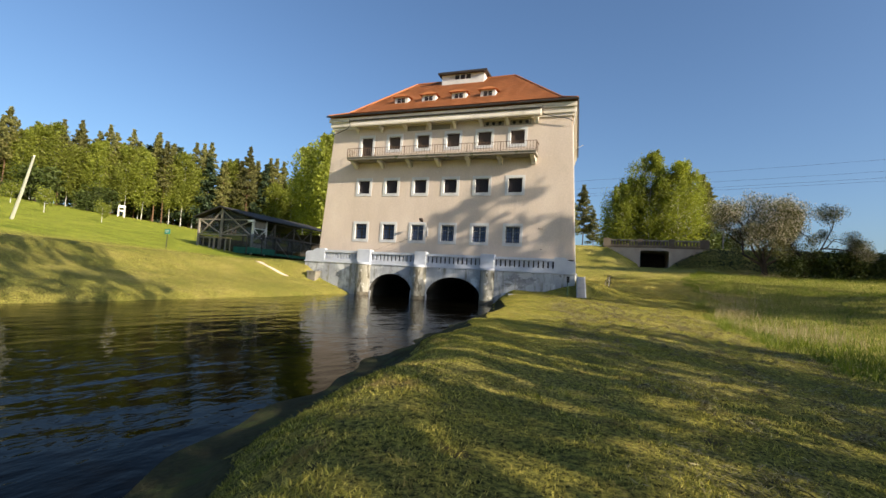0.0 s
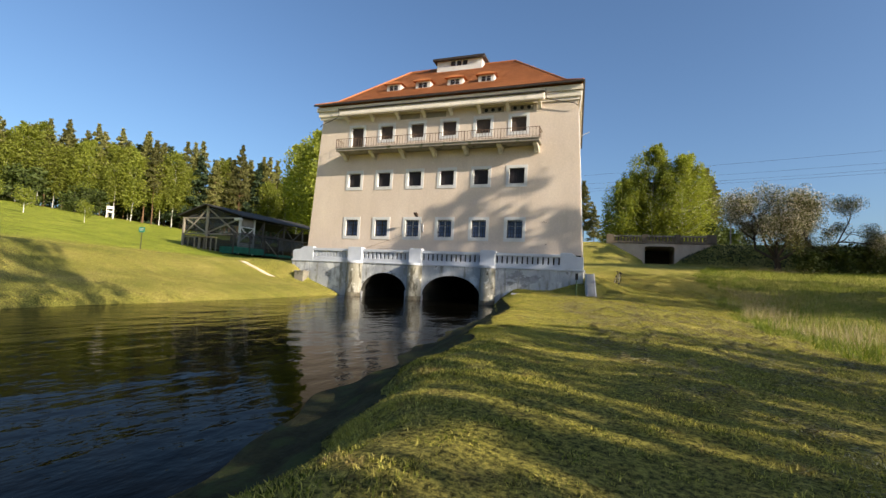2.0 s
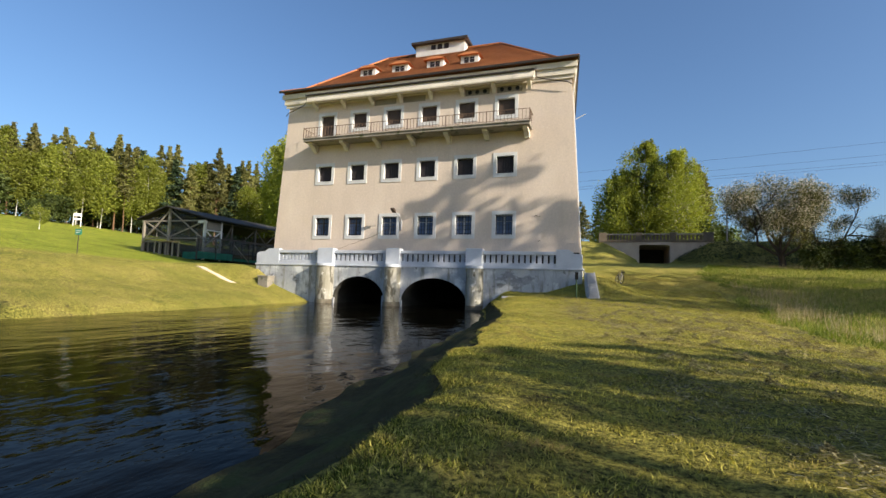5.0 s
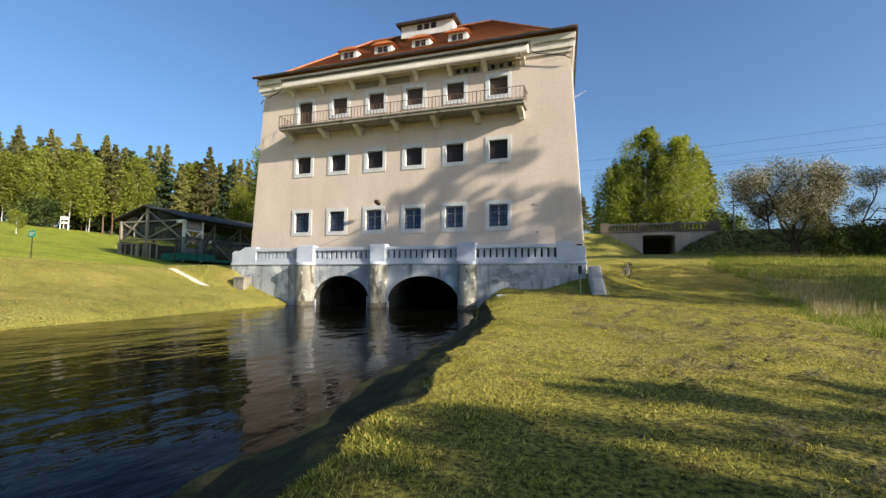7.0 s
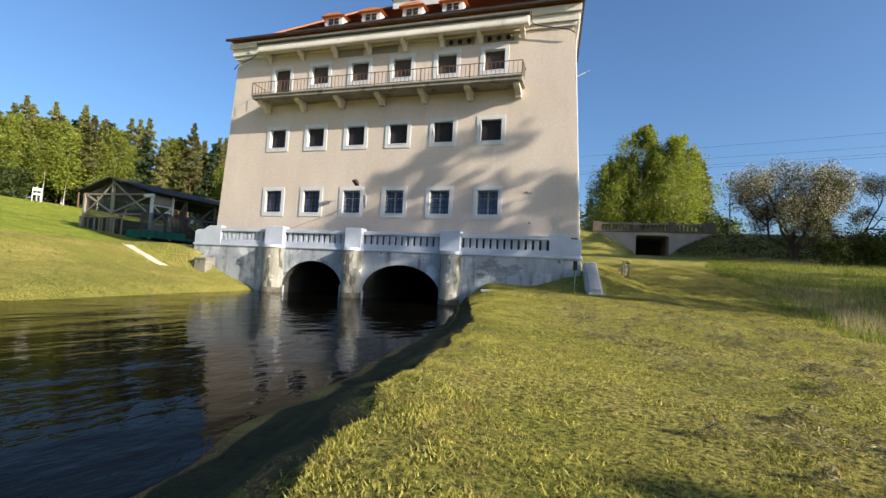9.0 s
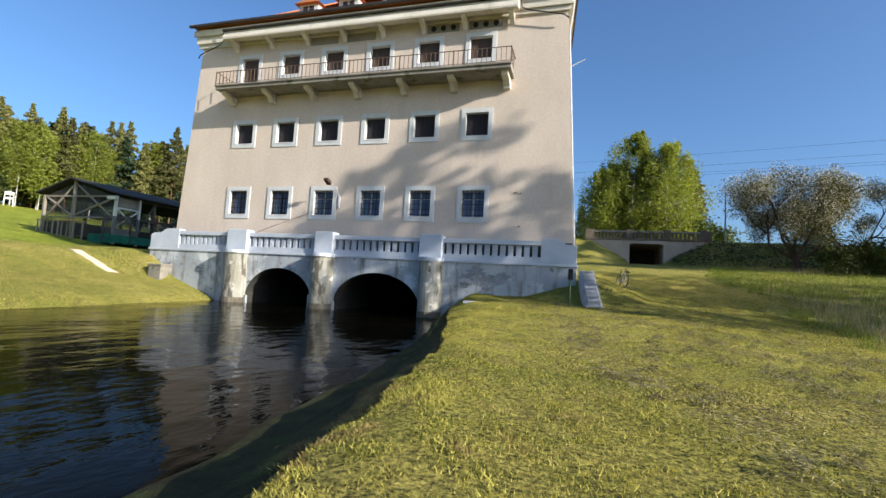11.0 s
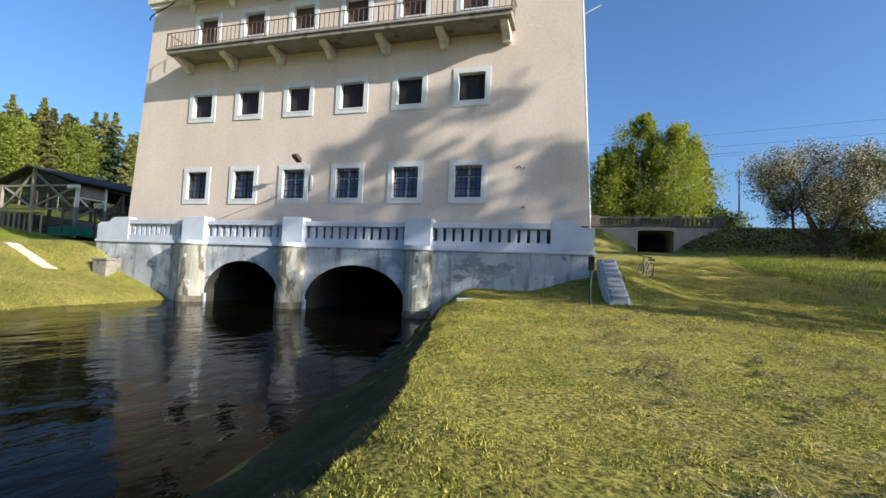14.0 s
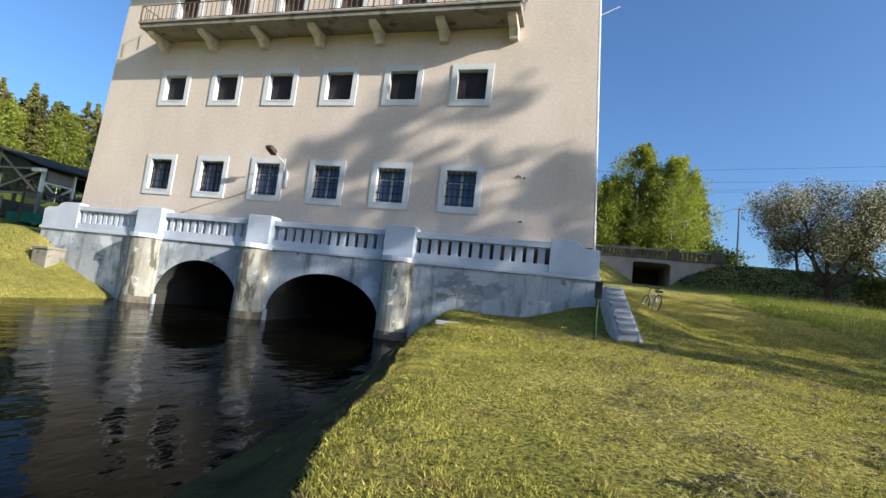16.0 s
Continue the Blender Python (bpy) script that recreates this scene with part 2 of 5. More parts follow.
def make_grass(name, green, yellow, brown, through_colour, share, spread):
    """Grass whose blades differ one by one and by the patch they grow in."""
    m, t, bsdf, add, link = nodes_of(name)
    out = t.nodes["Material Output"]
    geo = add("ShaderNodeNewGeometry")
    co = add("ShaderNodeTexCoord").outputs["Object"]
    each = ramp(add, [(0.0, tuple(0.2 * c for c in green)), (0.25, tuple(0.35 * c for c in green)), (0.54, green), (0.84, yellow), (1.0, tuple(min(1, 1.6 * c) for c in yellow))])
    link(geo.outputs["Random Per Island"], each.inputs[0])
    k = ramp(add, [(0.46, (0, 0, 0)), (0.64, (1, 1, 1))])
    link(noise_node(add, link, co, spread, 6.0, 0.65), k.inputs[0])
    col = mixed(add, link, k.outputs[0], each.outputs[0], mixed(add, link, 0.6, each.outputs[0], yellow))
    k2 = ramp(add, [(0.53, (0, 0, 0)), (0.63, (0.75, 0.75, 0.75))])
    link(noise_node(add, link, co, spread * 4.2, 6.0, 0.7), k2.inputs[0])
    col = mixed(add, link, k2.outputs[0], col, brown)
    link(col, bsdf.inputs["Base Color"])
    bsdf.inputs["Roughness"].default_value, bsdf.inputs["Specular IOR Level"].default_value = 0.65, 0.2
    tr = add("ShaderNodeBsdfTranslucent")
    link(mixed(add, link, 1.0, col, through_colour, "MULTIPLY"), tr.inputs["Color"])
    mx = add("ShaderNodeMixShader")
    mx.inputs[0].default_value = share
    link(bsdf.outputs[0], mx.inputs[1])
    link(tr.outputs[0], mx.inputs[2])
    link(mx.outputs[0], out.inputs["Surface"])
    return m


GRASS_BLADE = make_grass("grass_blade", (0.228, 0.25, 0.037), (0.54, 0.465, 0.115), (0.30, 0.21, 0.095), (1.0, 1.0, 0.45), 0.35, 0.55)
CLIPPINGS = make_grass("cut_grass", (0.17, 0.155, 0.07), (0.36, 0.31, 0.16), (0.12, 0.085, 0.045), (1.0, 0.95, 0.6), 0.2, 0.9)
TALL_GRASS = foliage("tall_grass", (0.09, 0.125, 0.015), (0.21, 0.25, 0.036), (1.0, 1.0, 0.4), 0.4, 0.0)
# bank grass colour lowered to carry the shade on the slope
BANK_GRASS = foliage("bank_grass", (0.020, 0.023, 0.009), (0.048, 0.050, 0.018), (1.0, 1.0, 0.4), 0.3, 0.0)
STRAW = foliage("dry_reed", (0.26, 0.20, 0.10), (0.48, 0.40, 0.24), (1.0, 0.95, 0.7), 0.3, 0.0)


def make_ground_material():
    m, t, bsdf, add, link = nodes_of("turf")
    co = add("ShaderNodeTexCoord").outputs["Object"]
    a = ramp(add, [(0.3, (0.17, 0.175, 0.036)), (0.5, (0.27, 0.245, 0.06)), (0.7, (0.38, 0.315, 0.10))])
    link(noise_node(add, link, co, 0.35, 8.0, 0.65), a.inputs[0])
    b = ramp(add, [(0.40, (0.16, 0.17, 0.15)), (0.5, (0.8, 0.82, 0.75)), (0.60, (1.6, 1.55, 1.3))])
    fine = noise_node(add, link, co, 26.0, 10.0, 0.75)
    link(fine, b.inputs[0])
    col = mixed(add, link, 1.0, a.outputs[0], b.outputs[0], "MULTIPLY")
    xyz = add("ShaderNodeSeparateXYZ")
    link(co, xyz.inputs[0])
    sown = add("ShaderNodeMapRange")
    sown.inputs["From Min"].default_value, sown.inputs["From Max"].default_value = -26.0, -31.0
    link(xyz.outputs[0], sown.inputs["Value"])
    col = mixed(add, link, sown.outputs[0], col, mixed(add, link, 1.0, col, (0.96, 1.18, 0.62), "MULTIPLY"))
    k = ramp(add, [(0.58, (0, 0, 0)), (0.68, (1, 1, 1))])
    link(noise_node(add, link, co, 2.4, 8.0, 0.72), k.inputs[0])
    col = mixed(add, link, k.outputs[0], col, (0.085, 0.065, 0.032))
    link(col, bsdf.inputs["Base Color"])
    bsdf.inputs["Roughness"].default_value, bsdf.inputs["Specular IOR Level"].default_value = 0.95, 0.1
    tufts = add("ShaderNodeMath")
    tufts.operation, tufts.inputs[1].default_value = "MULTIPLY_ADD", 2.6
    link(noise_node(add, link, co, 5.5, 3.0, 0.6), tufts.inputs[0])
    link(fine, tufts.inputs[2])
    bp = add("ShaderNodeBump")
    bp.inputs["Strength"].default_value, bp.inputs["Distance"].default_value = 1.0, 0.05
    link(tufts.outputs[0], bp.inputs["Height"])
    link(bp.outputs[0], bsdf.inputs["Normal"])
    return m


TURF = make_ground_material()
# earth colour kept very dark to hold shade: river bank, shed floor
SHADE_EARTH = surface("shade_earth", [(0.3, (0.022, 0.021, 0.011)), (0.5, (0.040, 0.039, 0.017)), (0.7, (0.062, 0.058, 0.024))], 1.4, rough=0.95, bump=0.6, bscale=22, depth=0.03,
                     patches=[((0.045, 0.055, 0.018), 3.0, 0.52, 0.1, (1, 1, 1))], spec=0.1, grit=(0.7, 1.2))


def make_water():
    m, t, bsdf, add, link = nodes_of("river_water")
    co = add("ShaderNodeTexCoord").outputs["Object"]
    r = ramp(add, [(0.35, (0.0012, 0.0014, 0.001)), (0.65, (0.004, 0.0034, 0.002))])
    link(noise_node(add, link, co, 0.3), r.inputs[0])
    link(r.outputs[0], bsdf.inputs["Base Color"])
    bsdf.inputs["Roughness"].default_value, bsdf.inputs["IOR"].default_value = 0.02, 1.33
    bsdf.inputs["Specular IOR Level"].default_value = 0.03
    mp = add("ShaderNodeMapping")
    mp.inputs["Scale"].default_value, mp.inputs["Rotation"].default_value = (0.9, 0.45, 1), (0, 0, radians(-12))
    link(co, mp.inputs[0])
    h = noise_node(add, link, mp.outputs[0], 3.2, 4.0, 0.5)
    h2 = noise_node(add, link, mp.outputs[0], 0.6, 2.0, 0.5)
    s = add("ShaderNodeMath")
    s.operation = "MULTIPLY_ADD"
    link(h2, s.inputs[0])
    s.inputs[1].default_value = 3.0
    link(h, s.inputs[2])
    bp = add("ShaderNodeBump")
    bp.inputs["Strength"].default_value, bp.inputs["Distance"].default_value = 1.0, 0.019
    link(s.outputs[0], bp.inputs["Height"])
    link(bp.outputs[0], bsdf.inputs["Normal"])
    return m


WATER = make_water()


def make_glass():
    m, t, bsdf, add, link = nodes_of("window_glass")
    co = add("ShaderNodeTexCoord").outputs["Object"]
    # blue base colour stands in for sky reflected in the panes
    r = ramp(add, [(0.35, (0.05, 0.075, 0.15)), (0.65, (0.10, 0.14, 0.26))])
    link(noise_node(add, link, co, 1.5), r.inputs[0])
    link(r.outputs[0], bsdf.inputs["Base Color"])
    bsdf.inputs["Roughness"].default_value, bsdf.inputs["IOR"].default_value = 0.06, 1.5
    return m


GLASS = make_glass()


def make_net():
    m, t, bsdf, add, link = nodes_of("wire_net")
    bsdf.inputs["Base Color"].default_value = (0.06, 0.06, 0.055, 1)
    bsdf.inputs["Roughness"].default_value = 0.7
    bsdf.inputs["Alpha"].default_value = 0.42
    return m


NET = make_net()


# ---- helpers of this scene ----
class Shape:
    """Gathers boxes, prisms and tubes into one mesh."""

    def __init__(self):
        self.v, self.f = [], []

    def add(self, verts, faces):
        n = len(self.v)
        self.v += [tuple(p) for p in verts]
        self.f += [tuple(n + i for i in q) for q in faces]
        return self

    def box(self, x0, x1, y0, y1, z0, z1):
        return self.add([(x0, y0, z0), (x1, y0, z0), (x1, y1, z0), (x0, y1, z0), (x0, y0, z1), (x1, y0, z1), (x1, y1, z1), (x0, y1, z1)],
                        [(0, 3, 2, 1), (4, 5, 6, 7), (0, 1, 5, 4), (1, 2, 6, 5), (2, 3, 7, 6), (3, 0, 4, 7)])

    def prism(self, outline, axis, a, b):
        """A closed outline (two coordinates) pulled along an axis from a to b."""
        put = {"x": lambda p, s: (s, p[0], p[1]), "y": lambda p, s: (p[0], s, p[1]), "z": lambda p, s: (p[0], p[1], s)}[axis]
        n = len(outline)
        self.add([put(p, a) for p in outline] + [put(p, b) for p in outline],
                 [tuple(range(n))[::-1], tuple(range(n, 2 * n))] + [(i, (i + 1) % n, n + (i + 1) % n, n + i) for i in range(n)])
        return self

    def tube(self, points, radii, sides=6):
        pts = [Vector(p) for p in points]
        rr = radii if isinstance(radii, (list, tuple)) else [radii] * len(pts)
        ring, faces = [], []
        for i, p in enumerate(pts):
            d = (pts[min(i + 1, len(pts) - 1)] - pts[max(i - 1, 0)]).normalized()
            a = d.cross(Vector((0.31, 0.17, 0.93)) if abs(d.z) < 0.9 else Vector((1, 0.1, 0))).normalized()
            b = d.cross(a)
            ring += [p + rr[i] * (a * math.cos(2 * math.pi * k / sides) + b * math.sin(2 * math.pi * k / sides)) for k in range(sides)]
            if i:
                o = (i - 1) * sides
                faces += [(o + k, o + (k + 1) % sides, o + sides + (k + 1) % sides, o + sides + k) for k in range(sides)]
        faces += [tuple(range(sides))[::-1], tuple(range((len(pts) - 1) * sides, len(pts) * sides))]
        return self.add(ring, faces)

    def beam(self, a, b, w, h=None):
        """A square timber from a to b."""
        a, b, h = Vector(a), Vector(b), h or w
        d = (b - a).normalized()
        s = d.cross(Vector((0, 0, 1)) if abs(d.z) < 0.95 else Vector((0, 1, 0))).normalized() * (w / 2)
        u = s.cross(d).normalized() * (h / 2)
        return self.add([a - s - u, a + s - u, a + s + u, a - s + u, b - s - u, b + s - u, b + s + u, b - s + u],
                        [(0, 1, 2, 3), (7, 6, 5, 4), (0, 4, 5, 1), (1, 5, 6, 2), (2, 6, 7, 3), (3, 7, 4, 0)])

    def mesh(self, name, material, bevel=0.0, smooth=False):
        bm = bmesh.new()
        vs = [bm.verts.new(p) for p in self.v]
        for q in self.f:
            try:
                bm.faces.new([vs[i] for i in q])
            except ValueError:
                pass
        bmesh.ops.recalc_face_normals(bm, faces=bm.faces)
        if bevel:
            bmesh.ops.bevel(bm, geom=[e for e in bm.edges if e.is_manifold and e.calc_face_angle(0) > 0.5], offset=bevel, segments=2, affect="EDGES", profile=0.6)
        me = bpy.data.meshes.new(name)
        bm.to_mesh(me)
        bm.free()
        me.materials.append(material)
        if smooth:
            me.shade_smooth()
        return me


def part(name, shape, material, parent=None, label="", at=(0, 0, 0), bevel=0.0, smooth=False):
    """One mesh object, under a thing or a part where a parent is given."""
    me = shape if isinstance(shape, bpy.types.Mesh) else shape.mesh(name, material, bevel, smooth)
    ob = new(name, me)
    ob.location = at
    if parent:
        ob.parent = parent
    return tagged(ob, label)


def thing(name, label, category, group="", kind="", at=(0, 0, 0)):
    ob = new(name)
    ob.empty_display_size = 0.2
    ob.location = at
    return tagged(ob, label, category, group, kind)


def cards(name, verts, sides, material):
    """A mesh of loose small polygons, all with that many sides, from an array of corners."""
    verts = np.asarray(verts, np.float32).reshape(-1, 3)
    n = len(verts) // sides
    me = bpy.data.meshes.new(name)
    me.vertices.add(len(verts))
    me.vertices.foreach_set("co", verts.ravel())
    me.loops.add(len(verts))
    me.loops.foreach_set("vertex_index", np.arange(len(verts), dtype=np.int32))
    me.polygons.add(n)
    me.polygons.foreach_set("loop_start", np.arange(0, len(verts), sides, dtype=np.int32))
    me.update(calc_edges=True)
    me.validate()
    me.materials.append(material)
    return me


def smooth_step(v, a, b):
    s = np.clip((np.asarray(v, float) - a) / (b - a), 0, 1)
    return s * s * (3 - 2 * s)


# ---- the lie of the land ----
WATER_Z = 1.75


def shore_right(y):
    return np.interp(y, [-200, -60, -36, -31.8, -27.5, -22.8, -18, -13.3, -9.3, -6.9, -1], [12, 7, 1.85, 0.97, 0.02, -0.80, -1.54, -2.10, -2.82, -3.38, -4.95]) + (0.10 * np.sin(y * 1.7) + 0.06 * np.sin(y * 4.3 + 1)) * (1 - 0.75 * smooth_step(y, -24, -13))


def shore_left(y):
    return np.interp(y, [-200, -60, -30, -24, -17, -11.5, -6.5, -1], [-5, -9, -11.3, -12.2, -13.3, -14.2, -15.4, -16.5]) + 0.08 * np.sin(y * 1.3) + 0.05 * np.sin(y * 3.9)


def lawn(x, y):
    z = np.interp(y, [-60, -33, -28, -14, -9, -5, -3.2, 0, 4, 10, 22, 40, 70, 120], [2.2, 2.15, 2.22, 2.26, 2.38, 2.58, 2.68, 2.95, 3.5, 4.05, 5.6, 7.1, 8.0, 9.0])
    z = z - 0.35 * smooth_step(x, 3, 8) * (1 - smooth_step(y, -8, 4)) + 0.9 * smooth_step(x, 13, 24) * (1 - smooth_step(y, 0, 12))
    bump = smooth_step(y, -2.6, 0.6) * (1 - smooth_step(x, 0.9, 4.0)) * smooth_step(x, -1.6, 1.0)
    return z + np.maximum(3.95 - z, 0) * bump


def land(x, y):
    x, y = np.asarray(x, float), np.asarray(y, float)
    d = x - shore_right(y)
    bank = WATER_Z + np.interp(d * (1 + 1.0 * smooth_step(y, -16, -5)), [-5, -1.2, 0, 0.45, 1.0, 1.3, 1.7, 2.2], [-1.4, -0.6, -0.03, 0.03, 0.36, 0.50, 0.575, 0.60])
    w = smooth_step(d * (1 + 0.6 * smooth_step(y, -16, -5)), 1.1, 2.6)
    right = bank * (1 - w) + lawn(x, y) * w
    far = np.hypot(np.maximum(np.minimum(x - 1.3, 14.6 - x), 0), np.maximum(40.4 - y, 0))
    dam = 10.05 - 0.57 * far
    hole = (x > 5.6) & (x < 10.2)
    dam = np.where(hole & (y > 37), 0, dam)
    right = np.maximum(right, np.where(y > 12, dam, 0))
    e = shore_left(y) - x
    steep = smooth_step(y, -1.9, -0.7)
    rise = np.interp(e, [-5, -1.2, 0, 0.3, 2, 5.5, 8.5, 11, 14], [-1.4, -0.6, -0.03, 0.25, 0.62, 1.1, 2.12, 2.36, 2.5]) * (1 - steep)
    rise = rise + np.interp(e, [-5, -1.2, 0, 0.3, 1.5, 2.7, 4.2, 7], [-1.4, -0.6, -0.03, 0.2, 0.6, 1.05, 2.2, 2.45]) * steep
    left = WATER_Z + rise + 0.125 * np.clip(e - 14, 0, 100)
    mid = 0.5 * (shore_left(y) + shore_right(y))
    z = np.where(x > mid, right, left)
    rough = 0.022 * np.sin(x * 2.1 + 0.7 * y) * np.sin(y * 1.6 - 0.4 * x) + 0.012 * np.sin(x * 5.3 - y * 2.2 + np.sin(y)) * np.sin(y * 4.7 + x + 2 * np.sin(x * 0.9))
    rough = rough + 0.014 * np.sin(x * 9.7 + 3 * np.sin(y * 1.3)) * np.sin(y * 8.3 + 2.5 * np.sin(x * 1.7))
    u = 0.83 * x + 0.55 * y
    worn = smooth_step(y, -1.5, 3) * (1 - smooth_step(y, 14, 20)) * smooth_step(x, 0.8, 2.5) * (1 - smooth_step(x, 8, 11))
    rough = rough + worn * (0.115 * np.sin(u * 3.1 + 0.9 * np.sin(0.7 * x - 0.5 * y)) + 0.03 * np.sin(u * 7.3 + 1.4 * np.sin(0.9 * y)))
    wet = (z < WATER_Z + 0.1)
    return z + np.where(wet, 0, rough)


def height(x, y):
    return float(land(x, y))


def spaced(*runs):
    out = [runs[0][0]]
    for a, b, step in runs:
        n = max(1, round((b - a) / step))
        out += [a + (b - a) * (i + 1) / n for i in range(n)]
    return np.array(out)


def build_ground():
    xs = spaced((-1500, -200, 100), (-200, -60, 5), (-60, -24, 1.0), (-24, -6, 0.4), (-6, 9, 0.2), (9, 30, 0.6), (30, 80, 3), (80, 1500, 110))
    ys = spaced((-1500, -100, 110), (-100, -42, 3), (-42, 2, 0.22), (2, 20, 0.25), (20, 34, 0.6), (34, 48, 0.4), (48, 120, 4), (120, 1500, 120))
    gx, gy = np.meshgrid(xs, ys)
    gz = land(gx, gy)
    n, k = len(xs), len(ys)
    me = bpy.data.meshes.new("ground")
    co = np.stack([gx, gy, gz], -1).reshape(-1, 3).astype(np.float32)
    idx = (np.arange(k - 1)[:, None] * n + np.arange(n - 1)[None]).ravel()
    quads = np.stack([idx, idx + 1, idx + n + 1, idx + n], 1).astype(np.int32)
    me.vertices.add(len(co))
    me.vertices.foreach_set("co", co.ravel())
    me.loops.add(quads.size)
    me.loops.foreach_set("vertex_index", quads.ravel())
    me.polygons.add(len(quads))
    me.polygons.foreach_set("loop_start", np.arange(0, quads.size, 4, dtype=np.int32))
    me.update(calc_edges=True)
    me.materials.append(TURF)
    me.shade_smooth()
    return tagged(new("ground", me), "mown yellow-green meadow with a grassy river bank", "ground", kind="structure")


build_ground()


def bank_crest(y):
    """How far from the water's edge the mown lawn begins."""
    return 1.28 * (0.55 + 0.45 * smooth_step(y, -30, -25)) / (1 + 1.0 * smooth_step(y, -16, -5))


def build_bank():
    """The steep strip between the lawn and the water, its shade put into a dark colour."""
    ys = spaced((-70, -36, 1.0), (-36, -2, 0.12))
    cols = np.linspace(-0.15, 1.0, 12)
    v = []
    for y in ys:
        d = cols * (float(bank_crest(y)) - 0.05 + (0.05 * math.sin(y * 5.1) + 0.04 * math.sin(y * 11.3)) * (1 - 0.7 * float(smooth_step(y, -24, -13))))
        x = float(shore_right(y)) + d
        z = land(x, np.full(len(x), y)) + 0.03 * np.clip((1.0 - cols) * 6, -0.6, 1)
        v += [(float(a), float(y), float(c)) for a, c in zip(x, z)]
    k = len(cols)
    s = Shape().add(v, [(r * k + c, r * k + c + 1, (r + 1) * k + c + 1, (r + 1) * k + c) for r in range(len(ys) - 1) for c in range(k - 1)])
    return tagged(part("bank", s, SHADE_EARTH, smooth=True), "river bank below the lawn, coloured dark for its shade", "bank", kind="structure")


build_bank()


def build_water():
    s = Shape()
    ys = [-900, -200, -60, -36, -24, -12, -0.9, 10.9]
    v = [(float(shore_left(y)) - 3, y, WATER_Z) for y in ys] + [(float(shore_right(y)) + 3, y, WATER_Z) for y in ys]
    n = len(ys)
    s.add(v, [(i, n + i, n + i + 1, i + 1) for i in range(n - 1)])
    return tagged(part("water", s, WATER), "dark rippled river water reflecting the sky", "river", kind="structure")


build_water()


# ---- river front of the mill: vaults, piers, abutment ----
FRONT = -0.9          # face of the arched wall
LEDGE = 4.15          # underside of the ledge
ARCHES = [(-14.80, -11.15), (-9.98, -5.80)]
ARCH_TOP = 3.52


def arch_points(a, b, n=20):
    """Down one side and up the other of an opening with a low elliptic head."""
    c, r, spring = (a + b) / 2, (b - a) / 2, 2.05
    return [(c - r * math.cos(math.pi * i / n), spring + (ARCH_TOP - spring) * math.sin(math.pi * i / n)) for i in range(n + 1)]


def build_arch_wall():
    wall = tagged(new("wall_river"), "flaking grey-white rendered wall with two vaulted culverts", "wall", kind="structure")
    low = 0.6
    s = Shape()
    edges = [-21.0, *(v for ab in ARCHES for v in ab), 0.72]
    for a, b in zip(edges[::2], edges[1::2]):
        s.box(a, b, FRONT, 0.3, low, LEDGE)
    body = part("abutment", s, ABUTMENT, wall)
    for a, b in ARCHES:
        pts = arch_points(a, b)
        s = Shape()
        outline = pts + [(b, LEDGE), (a, LEDGE)]
        n = len(pts)
        front = [(x, FRONT, z) for x, z in pts] + [(x, FRONT, LEDGE) for x, z in pts]
        s.add(front, [(i, i + 1, n + i + 1, n + i) for i in range(n - 1)])
        part("spandrel", s, ABUTMENT, wall)
        s = Shape()
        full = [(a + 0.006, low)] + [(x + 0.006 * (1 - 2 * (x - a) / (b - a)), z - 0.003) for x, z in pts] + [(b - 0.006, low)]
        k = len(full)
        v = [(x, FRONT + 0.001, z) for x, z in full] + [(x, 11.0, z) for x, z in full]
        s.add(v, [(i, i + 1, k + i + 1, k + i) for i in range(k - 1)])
        # back end closed in the same shade colour
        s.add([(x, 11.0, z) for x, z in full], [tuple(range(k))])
        part("vault", s, TUNNEL, wall, "vault over the water, coloured dark for its shade", smooth=False)
    for a, b in ((-15.93, -14.78), (-11.07, -10.05), (-5.78, -4.80)):
        c, r = (a + b) / 2, (b - a) / 2
        outline = [(a, FRONT), (a, FRONT - 0.16)] + [(c - r * 0.98 * math.cos(math.pi * i / 10), FRONT - 0.16 - 0.50 * math.sin(math.pi * i / 10)) for i in range(11)] + [(b, FRONT - 0.16), (b, FRONT)]
        pier = part("pier", Shape().prism(outline, "z", low, LEDGE - 0.02), PIER_RENDER, wall, "round-nosed stained pier")
        grow = [(c + (x - c) * 1.10, FRONT + (y - FRONT) * 1.14) for x, y in outline]
        part("pier_cap", Shape().prism(grow, "z", LEDGE - 0.02, LEDGE + 0.14), BALUSTRADE, pier)
        foot = [(c + (x - c) * 1.03, FRONT + (y - FRONT) * 1.05) for x, y in outline]
        part("pier_foot", Shape().prism(foot, "z", low, 2.0), WET, pier)
    for x in (-11.18, -9.92, -14.68, -16.02, -5.66):
        part("groove_post", Shape().box(x - 0.05, x + 0.05, FRONT - 0.14, FRONT - 0.02, 1.2, 2.35 if x == -11.18 else 2.12), PALE_CONCRETE, wall, "pale stop-log post in the water")
    rng = random.Random(12)
    for i in range(15):
        cx, cz, r = -4.2 + 3.3 * rng.random(), 3.0 + 0.85 * rng.random(), 0.07 + 0.24 * rng.random() ** 1.8
        n, tilt = 18, rng.uniform(-0.4, 0.4)
        rim = []
        for k in range(n):
            a = 2 * math.pi * k / n
            q = r * (0.35 + 1.0 * rng.random())
            u, v = q * 1.7 * math.cos(a), q * 0.7 * math.sin(a)
            rim.append((cx + u - v * tilt, min(4.1, cz + v + u * tilt)))
        part("flaked_patch", Shape().prism(rim, "y", FRONT - 0.003 - 0.0008 * i, FRONT + 0.02), FLAKED, wall, "grey mortar laid bare where the render has flaked off")
